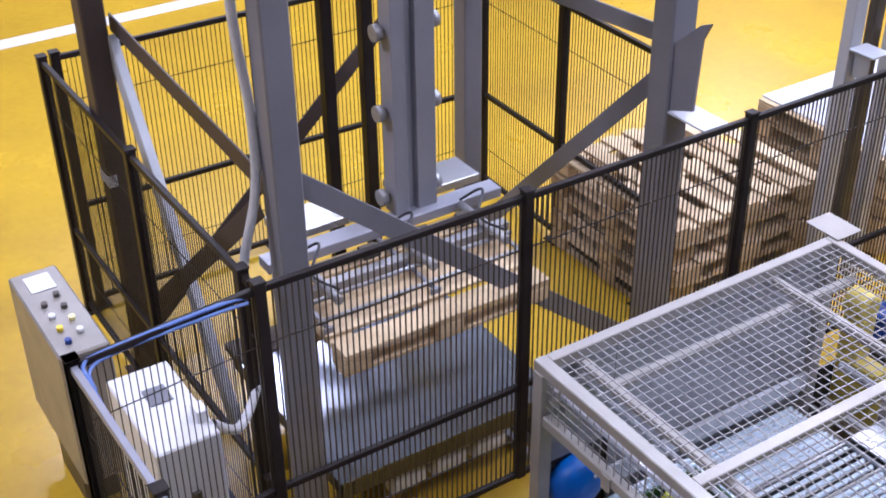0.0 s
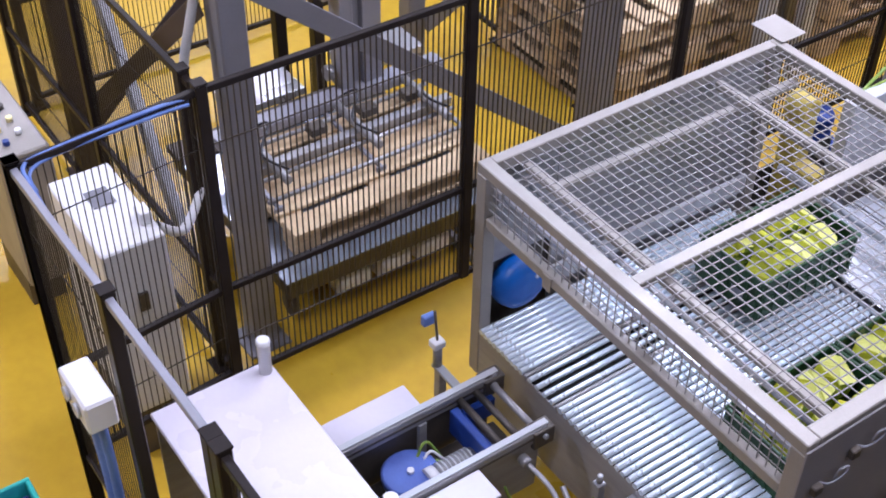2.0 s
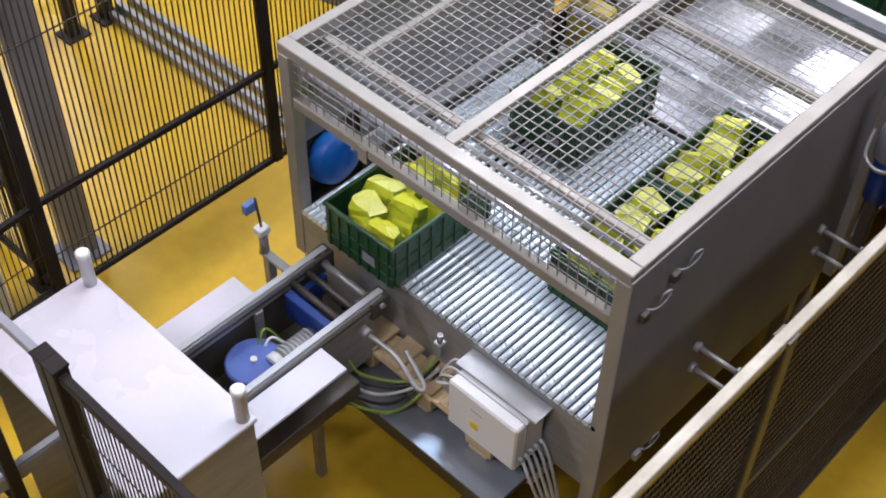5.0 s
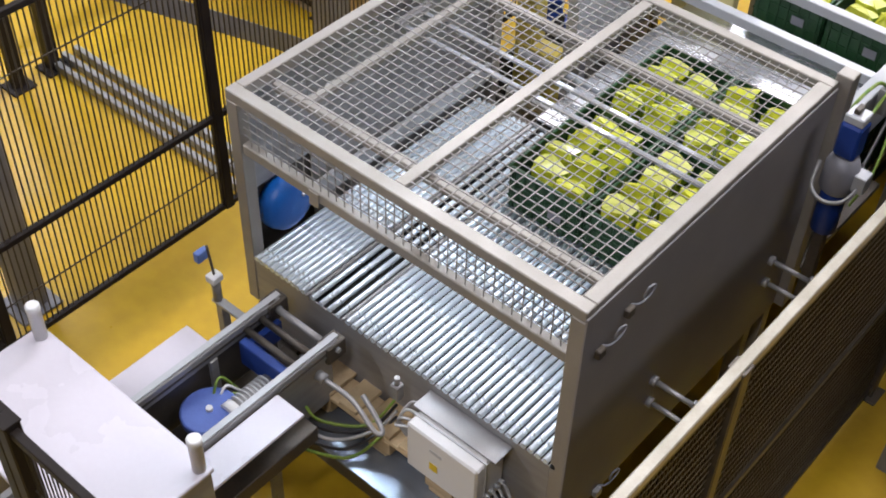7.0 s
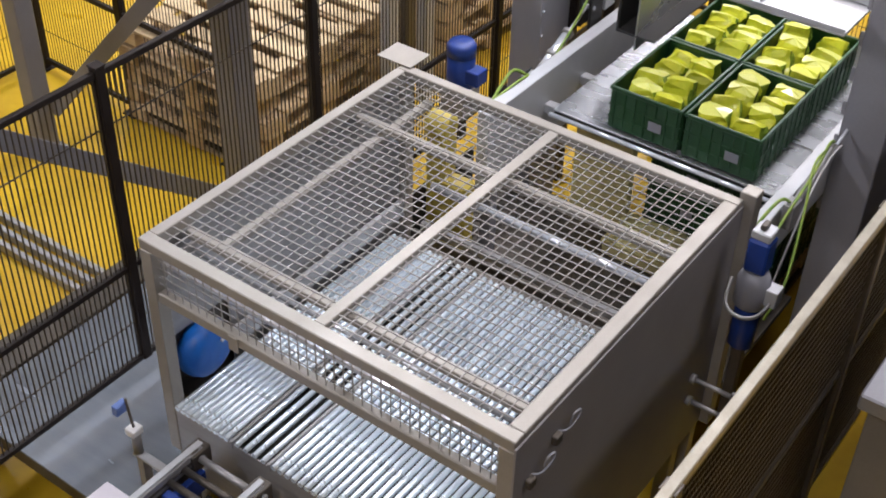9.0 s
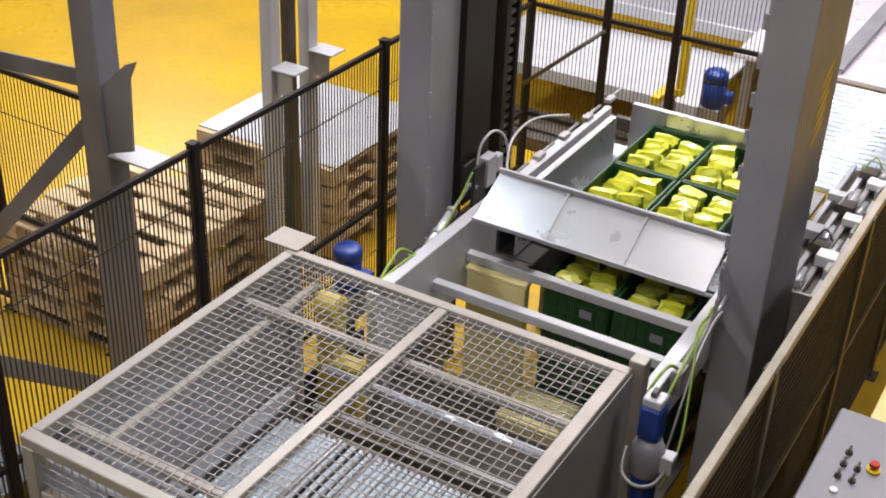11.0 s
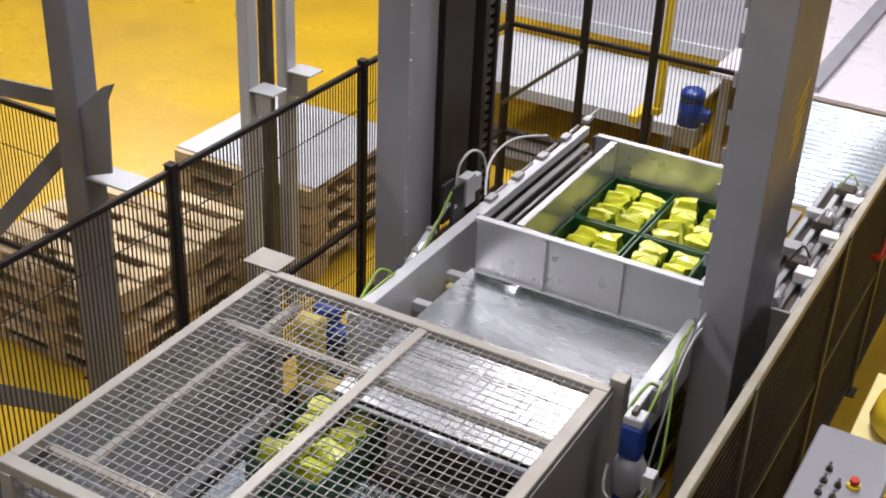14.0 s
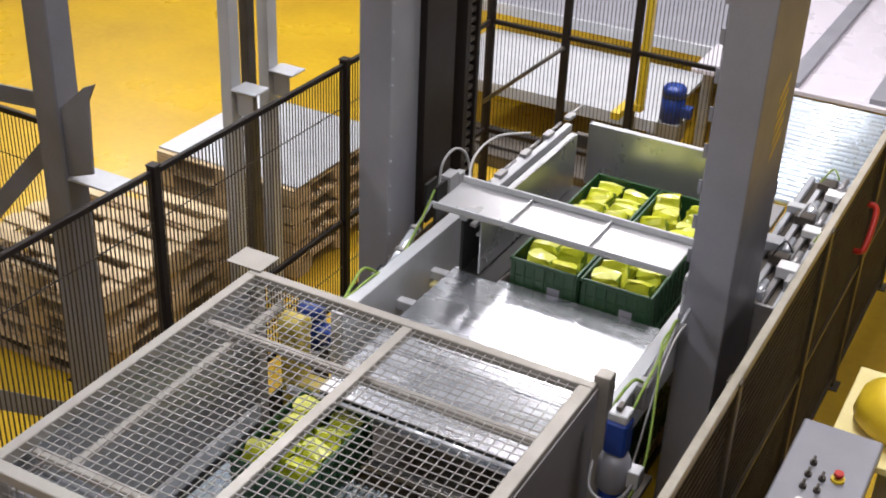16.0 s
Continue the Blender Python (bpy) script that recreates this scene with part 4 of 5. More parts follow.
# far conveyors and platform
fc = thing("roller_conveyor", (1.6, 7.0, 0), "pale roller conveyor behind the lift", "conveyor")
for x in (1.05, 2.0):
    part("side_rail", Shape().box(x - 0.03, 5.3, 0.8, x + 0.03, 7.3, 0.92), STEEL, fc)
for i in range(22):
    part("roller", Shape().tube((1.081, 5.4 + 0.085 * i, 0.88), (1.969, 5.4 + 0.085 * i, 0.88), 0.03, 12), ROLLER, fc)
for x in (1.05, 2.0):
    for y in (5.5, 7.1):
        part("leg", Shape().box(x - 0.03, y - 0.03, 0, x + 0.03, y + 0.03, 0.799), STEEL, fc)
for k in range(3):
    part("slide_rail", Shape().box(1.5 + 0.13 * k, 4.55, 0.86, 1.58 + 0.13 * k, 5.28, 0.9), STEEL, fc)
    part("slide_block", Shape().box(1.49 + 0.13 * k, 4.7 + 0.15 * k, 0.901, 1.59 + 0.13 * k, 4.86 + 0.15 * k, 0.96), STEEL, fc)
part("limit_switch", Shape().box(1.98, 6.3, 0.92, 2.05, 6.4, 1.02), BLACK, fc)
tb = thing("white_belt_conveyor", (1.4, 10.5, 0), "wide white belt conveyor with grey guide rails", "conveyor")
part("belt", Shape().box(0.2, 7.4, 0.84, 2.3, 14.0, 0.88), WHITE, tb)
for x in (0.95, 1.65):
    part("guide_rail", Shape().box(x, 7.45, 0.881, x + 0.14, 14.0, 0.93), GREY, tb)
for x in (0.3, 2.2):
    for y in (7.6, 10.5, 13.8):
        part("leg", Shape().box(x - 0.04, y - 0.04, 0, x + 0.04, y + 0.04, 0.839), STEEL, tb)
for (x0, y0, x1, y1, z) in ((-2.1, 7.02, 0.1, 8.28, 0.5), (-2.6, 8.32, 0.2, 9.9, 0.75)):
    pl = thing("white_platform", ((x0 + x1) / 2, (y0 + y1) / 2, 0), "long white platform with a grey edge behind the fence", "platform", "white platforms")
    part("top", Shape().box(x0, y0, z - 0.04, x1, y1, z), LGREY if z < 0.6 else GREY, pl)
    part("edge", Shape().box(x0, y0 - 0.03, z - 0.1, x1, y0 - 0.001, z + 0.01), LGREY, pl)
    for x in (x0 + 0.1, x1 - 0.1):
        part("leg", Shape().box(x - 0.03, y0 + 0.1, 0, x + 0.03, y0 + 0.16, z - 0.041), STEEL, pl)

# Slab is added to darken the floor zone behind the lift.
dkb = thing("dark_base", (-1.2, 6.8, 0), "low dark brown slab added over the floor behind the fence", "base")
part("body", Shape().box(-1.8, 6.42, 0, 0.3, 6.97, 0.12), DARK, dkb)
part("slat", Shape().box(-1.7, 6.55, 0.121, -0.8, 6.66, 0.15), DARK, dkb)
part("slat", Shape().box(-1.7, 6.8, 0.121, -0.8, 6.91, 0.15), DARK, dkb)

tu = thing("transfer_unit", (1.95, 3.6, 0), "silver transfer unit with slide rails and air cylinders by the fence", "machine")
TZ = 1.16
# Solid dark body is added to cover the bright floor below.
part("body", Shape().box(1.70, 3.46, 0.3, 2.1, 5.2, TZ), DARK, tu, "added dark body hiding the floor under the slides")
for y in (3.56, 5.1):
    for x in (1.75, 2.05):
        part("leg", Shape().box(x - 0.03, y - 0.03, 0, x + 0.03, y + 0.03, 0.299), DARK, tu)
for k in range(5):
    part("slide_rail", Shape().box(1.72 + 0.078 * k, 3.48, TZ + 0.001, 1.752 + 0.078 * k, 5.18, TZ + 0.045), (SHEET, LGREY, STEEL)[k % 3], tu)
rng = random.Random(5)
for k in range(12):
    y = 3.52 + 0.135 * k
    x = 1.74 + 0.08 * (k * 7 % 4)
    part("carriage", Shape().box(x - 0.02, y, TZ + 0.046, x + 0.09, y + 0.07 + 0.04 * rng.random(), TZ + 0.085 + 0.03 * rng.random()), (LGREY, STEEL, PAINTW, DARK)[k % 4], tu)
    part("air_cylinder", Shape().tube((x + 0.13, y - 0.05, TZ + 0.09), (x + 0.13, y + 0.12, TZ + 0.09), 0.02, 10).box(x + 0.105, y - 0.02, TZ + 0.046, x + 0.155, y + 0.01, TZ + 0.1), (SHEET, STEEL)[k % 2], tu)
    if k % 2:
        part("hose", Shape().hose([(x, y, TZ + 0.1), (x + 0.05, y + 0.05, TZ + 0.18), (x + 0.1, y + 0.02, TZ + 0.14), (x + 0.08, y + 0.12, TZ + 0.09)], 0.006, 6), (CABLEB, CABLE, CABLEG)[k % 3], tu)
part("end_plate", Shape().box(1.70, 3.44, 0.6, 2.12, 3.459, TZ + 0.06), STEEL, tu)

# ---- right-hand desk ----
dk = thing("operator_desk", (2.62, 2.3, 0), "grey operator desk with buttons and a red stop knob", "console")
part("top", Shape().box(2.36, 1.47, 1.12, 2.72, 2.62, 1.2, 0.008), GREY, dk)
part("case", Shape().box(2.4, 1.52, 0, 2.7, 2.58, 1.119), GREYD, dk)
for i in range(5):
    x, y = 2.48 + 0.06 * (i // 3), 2.12 + 0.09 * (i % 3)
    part("switch", Shape().tube((x, y, 1.2), (x, y, 1.215), 0.016, 10).box(x - 0.006, y - 0.02, 1.215, x + 0.006, y + 0.02, 1.235), DARK, dk)
for y in (1.82, 1.92, 2.02):
    part("push_button", Shape().tube((2.49, y, 1.2), (2.49, y, 1.212), 0.018, 12), PAINTW, dk)
part("display", Shape().box(2.5, 1.59, 1.2005, 2.6, 1.7, 1.212, 0.003), GREYD, dk, "small display in a grey bezel")
part("screen", Shape().box(2.512, 1.602, 1.2125, 2.588, 1.688, 1.214, 0.0005), PAINTW, dk, "pale display screen")
st = part("stop_base", Shape().tube((2.6, 2.24, 1.2), (2.6, 2.24, 1.215), 0.03, 14), YELLOW, dk)
part("stop_knob", Shape().lathe((2.6, 2.24, 1.215), [(0.012, 0), (0.012, 0.01), (0.022, 0.015), (0.02, 0.03)], 14), RED, st, "red stop knob")
pb = thing("product_bin", (2.7, 3.0, 0), "clear plastic bag of yellow produce on a pale table", "bag")
part("table", Shape().box(2.46, 2.7, 0.96, 3.1, 3.5, 1.0), CREAM, pb)
part("leg", Shape().box(2.7, 3.0, 0, 2.8, 3.1, 0.959), STEEL, pb)
part("produce", Shape().lathe((2.75, 3.05, 1.001), [(0.18, 0), (0.24, 0.06), (0.22, 0.16), (0.12, 0.24), (0.03, 0.26)], 18), YELLOW, pb)
rh = thing("red_handle", (2.17, 4.3, 1.2), "red plastic handle on the fence gate", "handle")
part("grip", Shape().hose([(2.2, 4.25, 1.25), (2.25, 4.25, 1.28), (2.25, 4.4, 1.45), (2.2, 4.4, 1.48)], 0.018, 8), RED, rh)

# ---- moving machine parts ----
trolley = thing("pallet_trolley", (-1.6, 0.4, 0), "low trolley with a shiny sheet top for pallets", "trolley")
part("sheet", Shape().box(-2.2, -0.33, 0.44, -1.06, 0.98, 0.452, 0.003), TSHEET, trolley, "shiny pale sheet top")
part("rear_lip", Shape().box(-2.42, -0.33, 0.42, -2.21, 0.98, 0.46, 0.004), DARK, trolley, "dark grey rear plate")
part("frame", Shape().box(-2.4, -0.3, 0.3, -1.1, -0.24, 0.419).box(-2.4, 0.89, 0.3, -1.1, 0.95, 0.419).box(-1.16, -0.239, 0.3, -1.1, 0.889, 0.419).box(-2.4, -0.239, 0.3, -2.34, 0.889, 0.419), DARK, trolley)
for y in (0.1, 0.35, 0.6):
    part("drive_drum", Shape().tube((-1.2, y - 0.09, 0.21), (-1.2, y + 0.09, 0.21), 0.085, 20), PAINTW, trolley, "pale round drive drum")
for x in (-2.25, -1.25):
    for y in (-0.22, 0.95):
        part("wheel", Shape().tube((x, y - 0.02, 0.12), (x, y + 0.02, 0.12), 0.063, 16), DARK, trolley)
        part("wheel_fork", Shape().box(x - 0.03, y - 0.035, 0.12, x + 0.03, y + 0.035, 0.299), DARK, trolley)

grab = thing("pallet_grab", (-1.9, 0.5, 1.0), "grey lifting mast with a steel pallet grab", "grab")
part("mast", Shape().box(-2.16, 0.6, 1.05, -2.04, 0.68, 4.4), GREY, grab)
part("mast", Shape().box(-2.16, 0.74, 1.05, -2.04, 0.86, 4.4), GREY, grab)
part("mast_web", Shape().box(-2.12, 0.681, 1.05, -2.08, 0.739, 4.4), GREY, grab)
for z in (1.15, 1.65, 2.1):
    for y in (0.56, 0.9):
        part("guide_wheel", Shape().tube((-2.12, y - 0.02, z), (-2.12, y + 0.02, z), 0.045, 14), STEEL, grab)
part("cross_beam", Shape().box(-2.1, -0.2, 1.0, -1.98, 1.25, 1.06), GREY, grab)
part("cross_beam", Shape().box(-1.75, -0.1, 0.98, -1.69, 1.1, 1.03), STEEL, grab)
for y in (-0.16, 0.45, 1.02):
    part("arm", Shape().box(-2.0, y - 0.012, 0.98, -1.42, y + 0.012, 1.0), GREY, grab)
    part("claw", Shape().box(-1.42, y - 0.03, 0.92, -1.405, y + 0.03, 1.0), GREY, grab)
for x in (-1.45, -1.62, -1.9):
    part("grab_bar", Shape().tube((x, -0.2, 1.015), (x, 1.06, 1.015), 0.013, 10), STEEL, grab)
for y in (-0.1, 0.3, 0.62, 0.9):
    part("valve_block", Shape().box(-1.86, y - 0.05, 1.03, -1.78, y + 0.05, 1.08), DARK, grab)
for y in (-0.05, 0.5, 0.95):
    part("cylinder", Shape().tube((-1.95, y, 1.06), (-1.5, y, 1.06), 0.025, 10), STEEL, grab)
    part("hose", Shape().hose([(-1.95, y, 1.09), (-1.85, y + 0.08, 1.18), (-1.7, y - 0.04, 1.12), (-1.55, y + 0.03, 1.09)], 0.008, 6), CABLEB, grab)
part("pad", Shape().box(-2.45, 0.0, 1.0, -2.2, 0.45, 1.05), GATE, grab, "grey pad plate")
part("pad", Shape().box(-2.45, 0.75, 1.0, -2.2, 1.25, 1.05), GATE, grab, "grey pad plate")

slide = thing("stripper_plate", (0.65, 2.6, 0.88), "polished steel sliding plate that carries the crate layer", "plate")
for a, b in ((1.53, 1.988), (1.996, 2.86)):
    part("plate", Shape().box(0.36, a, 0.88, 1.56, b, 0.892, 0.003), STRIP, slide)
# Black strip below the sections paints the shade in their slot.
part("slot", Shape().box(0.36, 1.5, 0.862, 1.56, 2.82, 0.8665, 0.001), BLACKD, slide, "black strip for the shade in the plate slot")
part("nose_bar", Shape().tube((0.36, 1.495, 0.88), (1.56, 1.495, 0.88), 0.012, 12), SHEET, slide, "bright round nose bar")

gate = thing("clamp_gate", (0, 0, 0), "pale steel gate flap with two ribs on the lift clamp", "gate")
part("flap", Shape().box(0.12, -0.012, -0.37, 1.5, 0.0, 0.0, 0.003), GATE, gate)
for x in (0.57, 1.04):
    part("rib", Shape().box(x - 0.006, -0.035, -0.36, x + 0.006, -0.0125, -0.026, 0.002), GATE, gate)
part("lip", Shape().box(0.12, -0.05, -0.015, 1.5, -0.0125, 0.0, 0.003).box(0.12, -0.04, -0.37, 1.5, -0.0125, -0.36, 0.003), LGREY, gate)

clampf = thing("crate_clamp", (0.8, 4.2, 1.0), "pale steel clamp frame around the crate layer", "frame")
part("side_beam", Shape().box(0.10, 3.46, 1.19, 0.145, 4.98, 1.25), LGREY, clampf)
part("side_beam", Shape().box(1.475, 3.46, 1.0, 1.52, 5.15, 1.25), LGREY, clampf)
# Black faces stand in for the deep shade inside the channel.
part("channel", Shape().box(0.105, 3.47, 0.83, 0.36, 4.9, 0.845).box(0.105, 3.47, 0.846, 0.125, 4.9, 1.189), BLACKD, clampf, "side channel with its shade put into the colour")
part("slide_rail", Shape().box(0.15, 3.5, 1.14, 0.19, 4.9, 1.165).tube((0.205, 3.5, 1.1), (0.205, 4.9, 1.1), 0.012, 8), STEEL, clampf, "bright slide rail")
part("rear_beam", Shape().box(0.1, 5.16, 1.0, 1.52, 5.21, 1.1), DARK, clampf)
for k in range(5):
    part("fitting", Shape().box(0.07, 3.6 + 0.35 * k, 1.252, 0.12, 3.70 + 0.35 * k, 1.28).tube((0.09, 3.70 + 0.35 * k, 1.27), (0.09, 3.86 + 0.35 * k, 1.27), 0.010, 8), STEEL, clampf)
part("hose", Shape().hose([(0.08, 3.6, 1.3), (0.0, 3.8, 1.42), (-0.05, 4.2, 1.4), (0.05, 4.5, 1.34)], 0.008, 6), CABLE, clampf)
leftw = thing("clamp_wall", (0.3, 4.1, 1.1), "pale steel sliding side wall of the clamp", "wall panel", "clamp walls")
part("panel", Shape().box(0.30, 3.47, 0.86, 0.312, 4.85, 1.25, 0.003), GATE, leftw)
part("flange", Shape().box(0.265, 3.47, 1.236, 0.2995, 4.85, 1.25, 0.003), LGREY, leftw)
part("rod", Shape().tube((0.17, 4.1, 1.12), (0.299, 4.1, 1.12), 0.015, 8), SHEET, leftw)
backw = thing("clamp_wall", (0.9, 5.1, 1.1), "pale steel sliding rear wall of the clamp", "wall panel", "clamp walls")
part("panel", Shape().box(0.24, 5.08, 0.8, 1.45, 5.092, 1.25, 0.003), GATE, backw)
part("flange", Shape().box(0.24, 5.0925, 1.23, 1.45, 5.13, 1.25, 0.003), LGREY, backw)

for ob in (gate, clampf, leftw, backw):
    placed(ob)

pusher = thing("pusher_rods", (0.85, 0.5, 1.2), "pair of bright steel pusher rods across the cage", "pusher")
for y in (0.43, 0.56):
    part("rod", Shape().tube((0.07, y, 1.6), (1.62, y, 1.6), 0.012, 10), SHEET, pusher)
for x in (0.07, 1.62):
    part("carriage", Shape().box(x - 0.02, 0.4, 1.57, x + 0.02, 0.6, 1.63), STEEL, pusher)


# ---- crates and bags ----
CX, CY, CH = 0.395, 0.595, 0.235


def crate_proto():
    root = thing("green_crate", (0, 0, 0), "dark green plastic crate filled with salad bags", "crate", "green crates")
    x, y = CX / 2, CY / 2
    s = Shape().box(-x + 0.012, -y + 0.012, 0, x - 0.012, y - 0.012, 0.008)
    s.box(-x + 0.008, -y + 0.008, 0.008, -x + 0.014, y - 0.008, CH - 0.02, 0.001).box(x - 0.014, -y + 0.008, 0.008, x - 0.008, y - 0.008, CH - 0.02, 0.001)
    s.box(-x + 0.0145, -y + 0.008, 0.008, x - 0.0145, -y + 0.014, CH - 0.02, 0.001).box(-x + 0.0145, y - 0.014, 0.008, x - 0.0145, y - 0.008, CH - 0.02, 0.001)
    part("body", s, GREEN, root)
    r = Shape().box(-x, -y, CH - 0.022, -x + 0.016, y, CH).box(x - 0.016, -y, CH - 0.022, x, y, CH)
    r.box(-x + 0.0165, -y, CH - 0.022, x - 0.0165, -y + 0.016, CH).box(-x + 0.0165, y - 0.016, CH - 0.022, x - 0.0165, y, CH)
    part("rim", r, GREEN, root)
    ribs = Shape()
    for i in range(9):
        yy = -y + 0.03 + i * (CY - 0.06) / 8
        for xx in (-x + 0.001, x - 0.0075):
            ribs.box(xx, yy - 0.006, 0.01, xx + 0.0065, yy + 0.006, CH - 0.0225, 0.001)
    for i in range(7):
        xx = -x + 0.03 + i * (CX - 0.06) / 6
        for yy in (-y + 0.001, y - 0.0075):
            ribs.box(xx - 0.006, yy, 0.01, xx + 0.006, yy + 0.0065, CH - 0.0225, 0.001)
    for z in (0.06, 0.13):
        ribs.box(-x + 0.003, -y + 0.003, z, -x + 0.0078, y - 0.003, z + 0.008, 0.001).box(x - 0.0078, -y + 0.003, z, x - 0.003, y - 0.003, z + 0.008, 0.001)
        ribs.box(-x + 0.008, -y + 0.003, z, x - 0.008, -y + 0.0078, z + 0.008, 0.001).box(-x + 0.008, y - 0.0078, z, x - 0.008, y - 0.003, z + 0.008, 0.001)
    part("ribs", ribs, GREEN, root)
    part("paper_label", Shape().box(0.03, -y - 0.0015, 0.07, 0.10, -y + 0.0005, 0.12, 0.0003), GREY, root, "worn grey paper label")
    return root


def bag_mesh(seed):
    """A block-shaped produce bag: full flat faces, a creased top, bulging salad sides and crumpled film."""
    rnd = random.Random(seed)
    s = Shape()
    n, rows = 20, 8
    w, d, h = 0.072 + 0.006 * rnd.random(), 0.046 + 0.008 * rnd.random(), 0.18 + 0.02 * rnd.random()
    off = Vector((rnd.random() * 9, rnd.random() * 9, rnd.random() * 9))
    slope, twist = rnd.uniform(-0.22, 0.3), rnd.uniform(-0.14, 0.14)
    vs = []
    for j in range(rows):
        t = j / (rows - 1)
        full = min(1, 0.78 + 0.9 * t) * (1 - 0.10 * max(0, (t - 0.8) / 0.2))
        for k in range(n):
            a = 2 * math.pi * (k + 0.5) / n
            c, q = math.cos(a), math.sin(a)
            e = 0.36
            x = w * math.copysign(abs(c) ** e, c) * full * (1 + 0.05 * t)
            y = d * math.copysign(abs(q) ** e, q) * full * (1 - 0.12 * t) + 0.006 * t * math.cos(x * 40)
            p = Vector((x + twist * y * t, y + twist * x * t, h * t + slope * y * t))
            wob = noise.noise_vector(p * 16 + off) * 0.02 + noise.noise_vector(p * 55 + off) * 0.008
            vs.append(p + wob)
    fs = [(j * n + k, j * n + (k + 1) % n, (j + 1) * n + (k + 1) % n, (j + 1) * n + k) for j in range(rows - 1) for k in range(n)]
    s.add(vs, fs, False)
    s.add(vs[:n], [tuple(range(n))[::-1]])
    mid = sum((Vector(p) for p in vs[-n:]), Vector()) / n + Vector((0, 0, 0.014))
    s.add(vs[-n:] + [mid], [(k, (k + 1) % n, n) for k in range(n)])
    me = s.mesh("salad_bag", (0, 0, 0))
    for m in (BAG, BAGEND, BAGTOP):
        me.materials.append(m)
    # Tops paler; sides and backs salad green, with shade between bags in the colour.
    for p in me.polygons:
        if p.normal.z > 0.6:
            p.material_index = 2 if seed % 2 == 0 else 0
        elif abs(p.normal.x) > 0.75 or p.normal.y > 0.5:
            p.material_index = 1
    return me


BAGS = [bag_mesh(i) for i in range(9)]
PROTO = crate_proto()
LOADS = []


def loaded_crate(rows, seed, turn=0):
    """A crate with its bags; rows are (seconds, x, y, z of its base, and lean)."""
    if not LOADS:
        ob = PROTO
    else:
        ob = copy_thing(PROTO, pose(0, 0, 0))
    rnd = random.Random(seed)
    bags = []
    for i in range(2):
        lean = rnd.uniform(-30, -12)
        for j in range(4):
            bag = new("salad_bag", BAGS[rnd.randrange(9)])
            tagged(bag, "yellow-green bag of salad standing in a green crate", "bag", "salad bags")
            x = -0.086 + 0.172 * i + rnd.uniform(-0.008, 0.008)
            y = -0.215 + 0.122 * j + rnd.uniform(-0.012, 0.012)
            m = pose(x, y, 0.03 + rnd.uniform(0.0, 0.035), lean + rnd.uniform(-16, 16), rnd.uniform(-7, 7), rnd.uniform(-13, 13))
            bags.append((bag, m))
    LOADS.append((ob, bags, [(t, pose(x, y, z, 0, 0, turn)) for t, x, y, z in rows]))


# the row being formed: seconds, x, y, base z
Z = 0.902
# the layer's front edge, lift and shift: seconds, y, rise, x
LAYER = [(6.4, 0.37, 0, 0), (6.6, 0.6, 0, 0), (6.8, 0.81, 0, 0), (7.0, 0.95, 0, 0), (7.2, 1.2, 0, 0), (7.4, 1.45, 0, 0), (7.6, 1.70, 0, 0), (7.8, 1.79, 0, 0), (8.0, 1.82, 0, 0), (8.2, 1.85, 0.17, 0), (8.4, 1.9, 0.36, 0), (8.6, 2.05, 0.37, 0), (8.8, 2.22, 0.37, 0), (9.0, 2.4, 0.37, 0.01), (9.2, 2.6, 0.37, 0.02), (9.5, 2.9, 0.37, 0.03), (9.8, 3.12, 0.37, 0.03), (10.2, 3.15, 0.37, 0.03), (11.2, 3.15, 0.37, 0.03), (12.0, 2.935, 0.37, 0.03), (12.9, 2.935, 0.37, 0.03), (13.2, 2.935, 0.37, 0.03), (13.5, 2.935, 0.237, 0.03), (16.0, 2.935, 0.237, 0.03)]
XA, XB, YA, YB = 0.84, 1.245, 0.30, 0.905


def layer_rows(x, y, before):
    """Follow the layer once it is complete; before: rows until then."""
    return list(before) + [(t, x + dx, f + y, Z + rise) for t, f, rise, dx in LAYER]


F = 0.37
loaded_crate(layer_rows(XB, YA, [(0.0, XB + 0.04, F + YA, Z), (5.0, XB + 0.04, F + YA, Z)]), 11)
loaded_crate(layer_rows(XB, YB, [(0.0, XB + 0.04, F + YB, Z), (5.0, XB + 0.04, F + YB, Z)]), 12)
loaded_crate(layer_rows(XA, YB, [(0.0, 0.51, 0.32, Z), (0.1, 0.51, 0.45, Z), (0.2, 0.51, 0.58, Z), (0.3, 0.51, 0.71, Z), (0.5, 0.51, 0.97, Z), (0.6, 0.51, 1.09, Z), (0.8, 0.51, 1.24, Z), (1.0, 0.51, 1.28, Z), (4.9, 0.51, 1.28, Z), (5.5, XA, F + YB, Z)]), 13)
loaded_crate(layer_rows(XA, YA, [(0.0, 0.47, -1.95, Z + 0.005), (3.3, 0.47, -1.75, Z + 0.005), (3.6, 0.47, -1.4, Z + 0.005), (3.8, 0.47, -1.1, Z + 0.005), (4.0, 0.47, -0.82, Z + 0.005), (4.3, 0.47, -0.56, Z + 0.005), (4.5, 0.47, -0.45, Z + 0.005), (4.7, 0.47, -0.18, Z + 0.004), (5.2, 0.47, 0.45, Z), (5.7, XA, F + YA, Z)]), 14)
loaded_crate([(0.0, 0.47, -2.62, Z + 0.005), (9.9, 0.47, -2.4, Z + 0.005), (11.0, 0.47, -0.6, Z + 0.005), (11.7, 0.46, 1.0, Z), (12.2, 0.43, 1.37, Z), (16.0, 0.43, 1.37, Z)], 15)
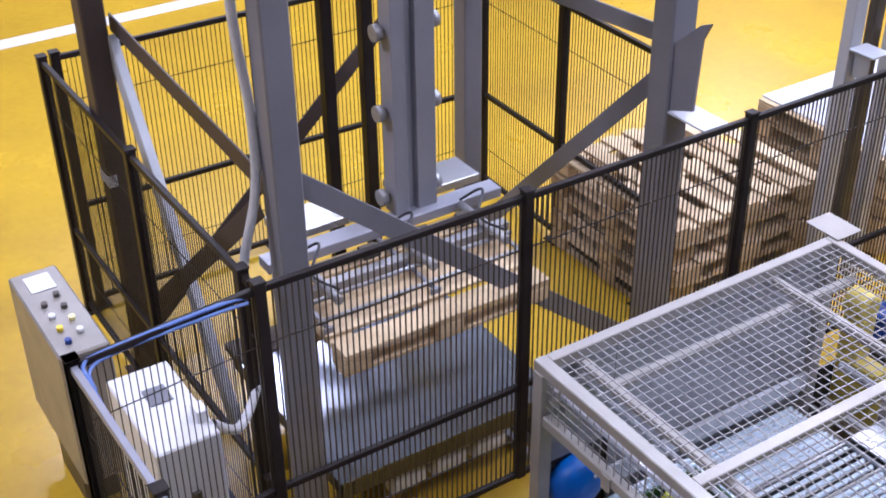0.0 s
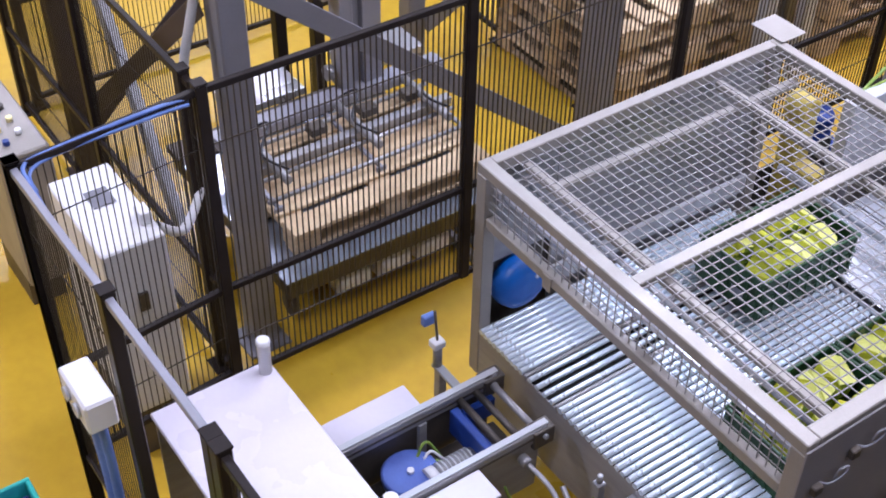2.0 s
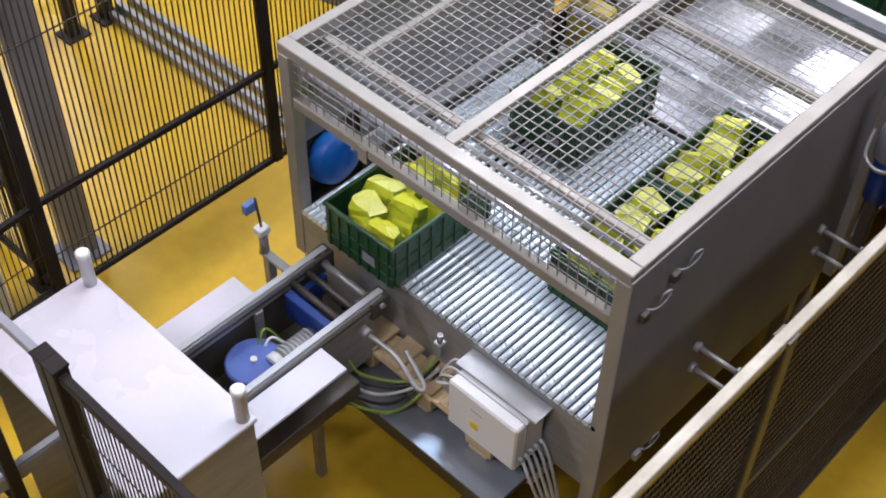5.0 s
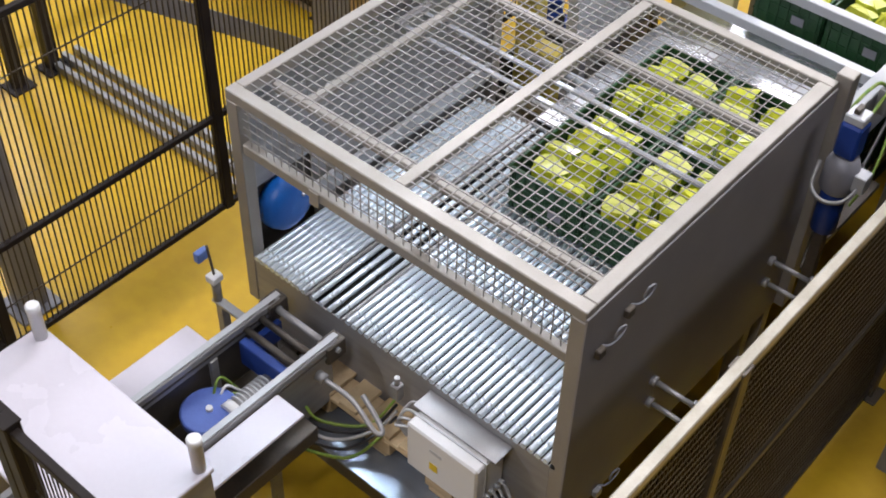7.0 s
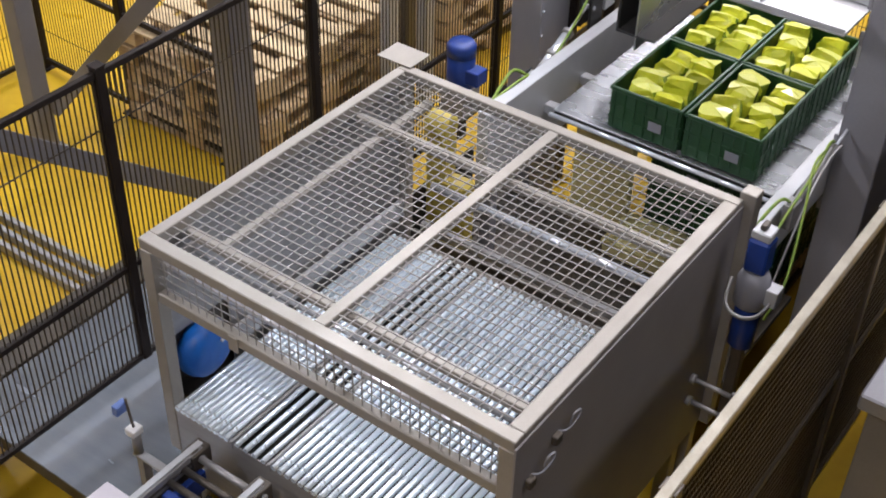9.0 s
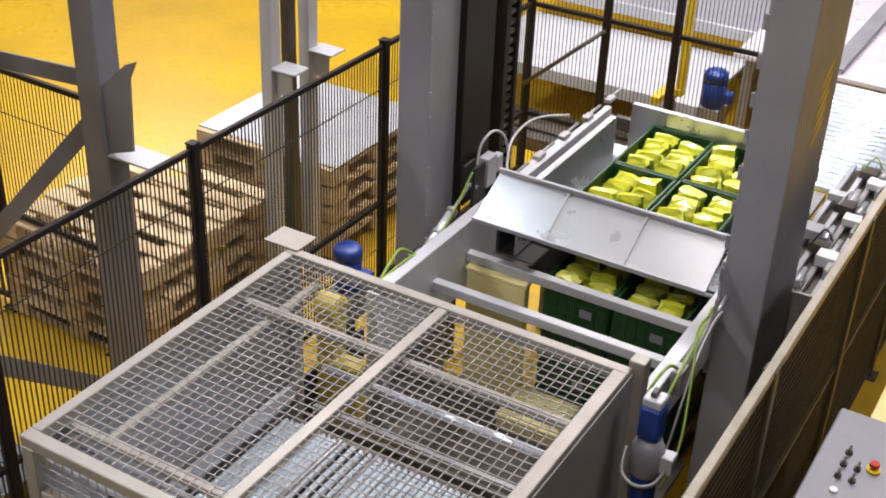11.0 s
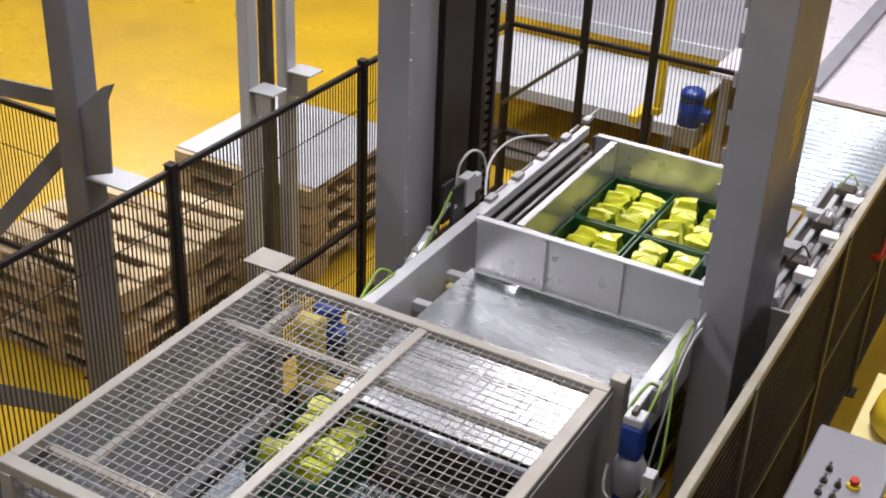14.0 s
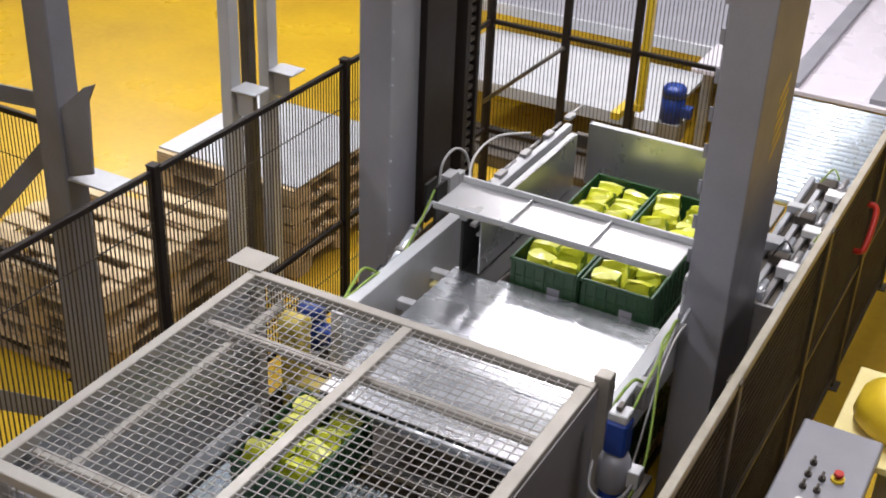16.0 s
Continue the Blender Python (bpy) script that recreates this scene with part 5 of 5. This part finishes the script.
# the stack already on the pallet below
for k, (x, y) in enumerate(((XA, YA), (XB, YA), (XA, YB), (XB, YB))):
    loaded_crate([(0.0, x + 0.03, 2.94 + y, 0.9), (16.0, x + 0.03, 2.94 + y, 0.9)], 20 + k)
    for z in (0.665, 0.43, 0.195):
        copy_thing(PROTO, pose(x + 0.03, 2.94 + y, z))
lowp = pallet(pose((XA + XB) / 2 + 0.03, 3.54, 0.05), "wooden pallet under the stacked crates", "pallets")
lt = thing("lift_table", ((XA + XB) / 2, 3.7, 0), "dark lift table under the loaded pallet", "lift table")
part("top", Shape().box(XA - 0.17, 2.94, 0.0, XB + 0.23, 4.14, 0.048), DARK, lt)


# how high the clamp hangs over its working place
CLAMP = [(0.0, 0.4), (8.6, 0.4), (9.0, 0.32), (9.4, 0.25), (9.8, 0.17), (10.2, 0.12), (11.2, 0.0), (16.0, 0.0)]


def lowered(t):
    return float(np.interp(t, [a for a, _ in CLAMP], [b for _, b in CLAMP]))


def motions():
    """All that moves."""
    for ob, bags, rows in LOADS:
        walk(ob, rows)
        for bag, m in bags:
            walk(bag, [(t, p @ m) for t, p in rows])
    o = ORIGIN[trolley]
    run = [(0.0, 0.0), (2.75, 0.0), (3.0, 0.18), (3.2, 0.5), (3.4, 0.83), (3.6, 1.15), (3.8, 1.5), (4.0, 1.85), (4.2, 2.2), (4.5, 2.5), (7.8, 2.5), (8.2, 2.5), (8.4, 2.3), (8.6, 2.0), (8.8, 1.6), (9.0, 1.15), (9.4, 0.55), (9.8, 0.1), (10.1, 0.0), (16.0, 0.0)]
    side = lambda d: 0.04 * min(max(d - 1.5, 0), 1)
    walk(trolley, [(t, pose(o.x + d, o.y + side(d), o.z)) for t, d in run])
    drop = [(0.0, 0.48), (0.5, 0.36), (1.0, 0.2), (1.5, 0.06), (1.8, 0.0), (2.2, 0.0)]
    rows = [(t, pose(-1.6, 0.41, 0.455 + d)) for t, d in drop]
    rows += [(t, pose(-1.6 + d, 0.41 + side(d), 0.455)) for t, d in run if 2.7 < t < 5]
    rows.append((16.0, pose(-1.6 + 2.5, 0.45, 0.455)))
    walk(SEEN, rows)
    g = ORIGIN[grab]
    up = [(0.0, 0.11), (0.5, -0.01), (1.0, -0.17), (1.5, -0.31), (1.8, -0.37), (2.1, -0.37), (2.4, -0.25), (2.6, 0.0), (2.8, 0.35), (3.0, 0.75), (3.2, 1.2), (3.6, 1.6), (16.0, 1.6)]
    walk(grab, [(t, pose(g.x, g.y, g.z + d)) for t, d in up])
    s = ORIGIN[slide]
    move = [(0.0, 0.0, 0.0), (8.0, 0.0, 0.0), (8.2, 0.12, 0.17), (8.4, 0.3, 0.36), (8.6, 0.49, 0.37), (8.8, 0.68, 0.37), (9.0, 0.86, 0.37), (9.2, 1.06, 0.37), (9.5, 1.38, 0.37), (9.8, 1.60, 0.37), (10.2, 1.61, 0.37), (11.6, 1.6, 0.37), (12.3, 1.58, 0.345), (12.5, 1.41, 0.335), (12.7, 1.1, 0.33), (12.9, 0.74, 0.33), (13.1, 0.4, 0.33), (13.4, 0.12, 0.33), (13.7, 0.07, 0.33), (16.0, 0.07, 0.33)]
    walk(slide, [(t, pose(s.x, s.y + d, s.z + z)) for t, d, z in move])
    flap = [(0.0, 90), (8.6, 90), (9.0, 90), (9.4, 90), (9.8, 90), (10.2, 90), (10.8, 80), (11.4, 10), (11.7, 0), (14.25, 0), (14.4, 12), (14.6, 52), (14.8, 84), (15.0, 90), (16.0, 90)]
    hall = lambda x, y, z: Vector((x, y, z)) * UNIT + SET
    walk(gate, [(t, Matrix.Translation(hall(0, 3.455, 1.25 + 0.19 * a / 90 + lowered(t))) @ pose(0, 0, 0, -a)) for t, a in flap])
    k = ORIGIN[clampf]
    walk(clampf, [(t, Matrix.Translation(hall(k.x, k.y, k.z + d))) for t, d in CLAMP])
    k = ORIGIN[leftw]
    walk(leftw, [(t, Matrix.Translation(hall(k.x + d, k.y, k.z + lowered(t)))) for t, d in ((0.0, -0.07), (10.2, -0.07), (11.2, -0.07), (12.0, 0.09), (14.0, 0.09), (14.6, -0.07), (16.0, -0.07))])
    k = ORIGIN[backw]
    walk(backw, [(t, Matrix.Translation(hall(k.x, k.y + d, k.z + lowered(t)))) for t, d in ((0.0, 0.02), (10.2, 0.02), (11.2, 0.02), (12.0, -0.21), (14.0, -0.21), (14.6, -0.03), (16.0, -0.03))])
    k = ORIGIN[sinker]
    walk(sinker, [(t, pose(k.x, k.y, k.z - d)) for t, d in ((0.0, 0.51), (7.7, 0.51), (8.0, 0.4), (8.4, 0.05), (8.7, 0.0), (10.3, 0.0), (11.2, 0.2), (12.0, 0.36), (16.0, 0.36))])
    k = ORIGIN[pusher]
    walk(pusher, [(t, pose(k.x, k.y + d, k.z)) for t, d in ((0.0, -0.36), (5.8, -0.36), (6.4, 0.9), (6.6, 0.86), (6.8, 0.75), (7.0, 0.48), (7.2, 0.26), (7.4, 0.06), (7.6, -0.15), (7.8, -0.36), (16.0, -0.36))])


motions()
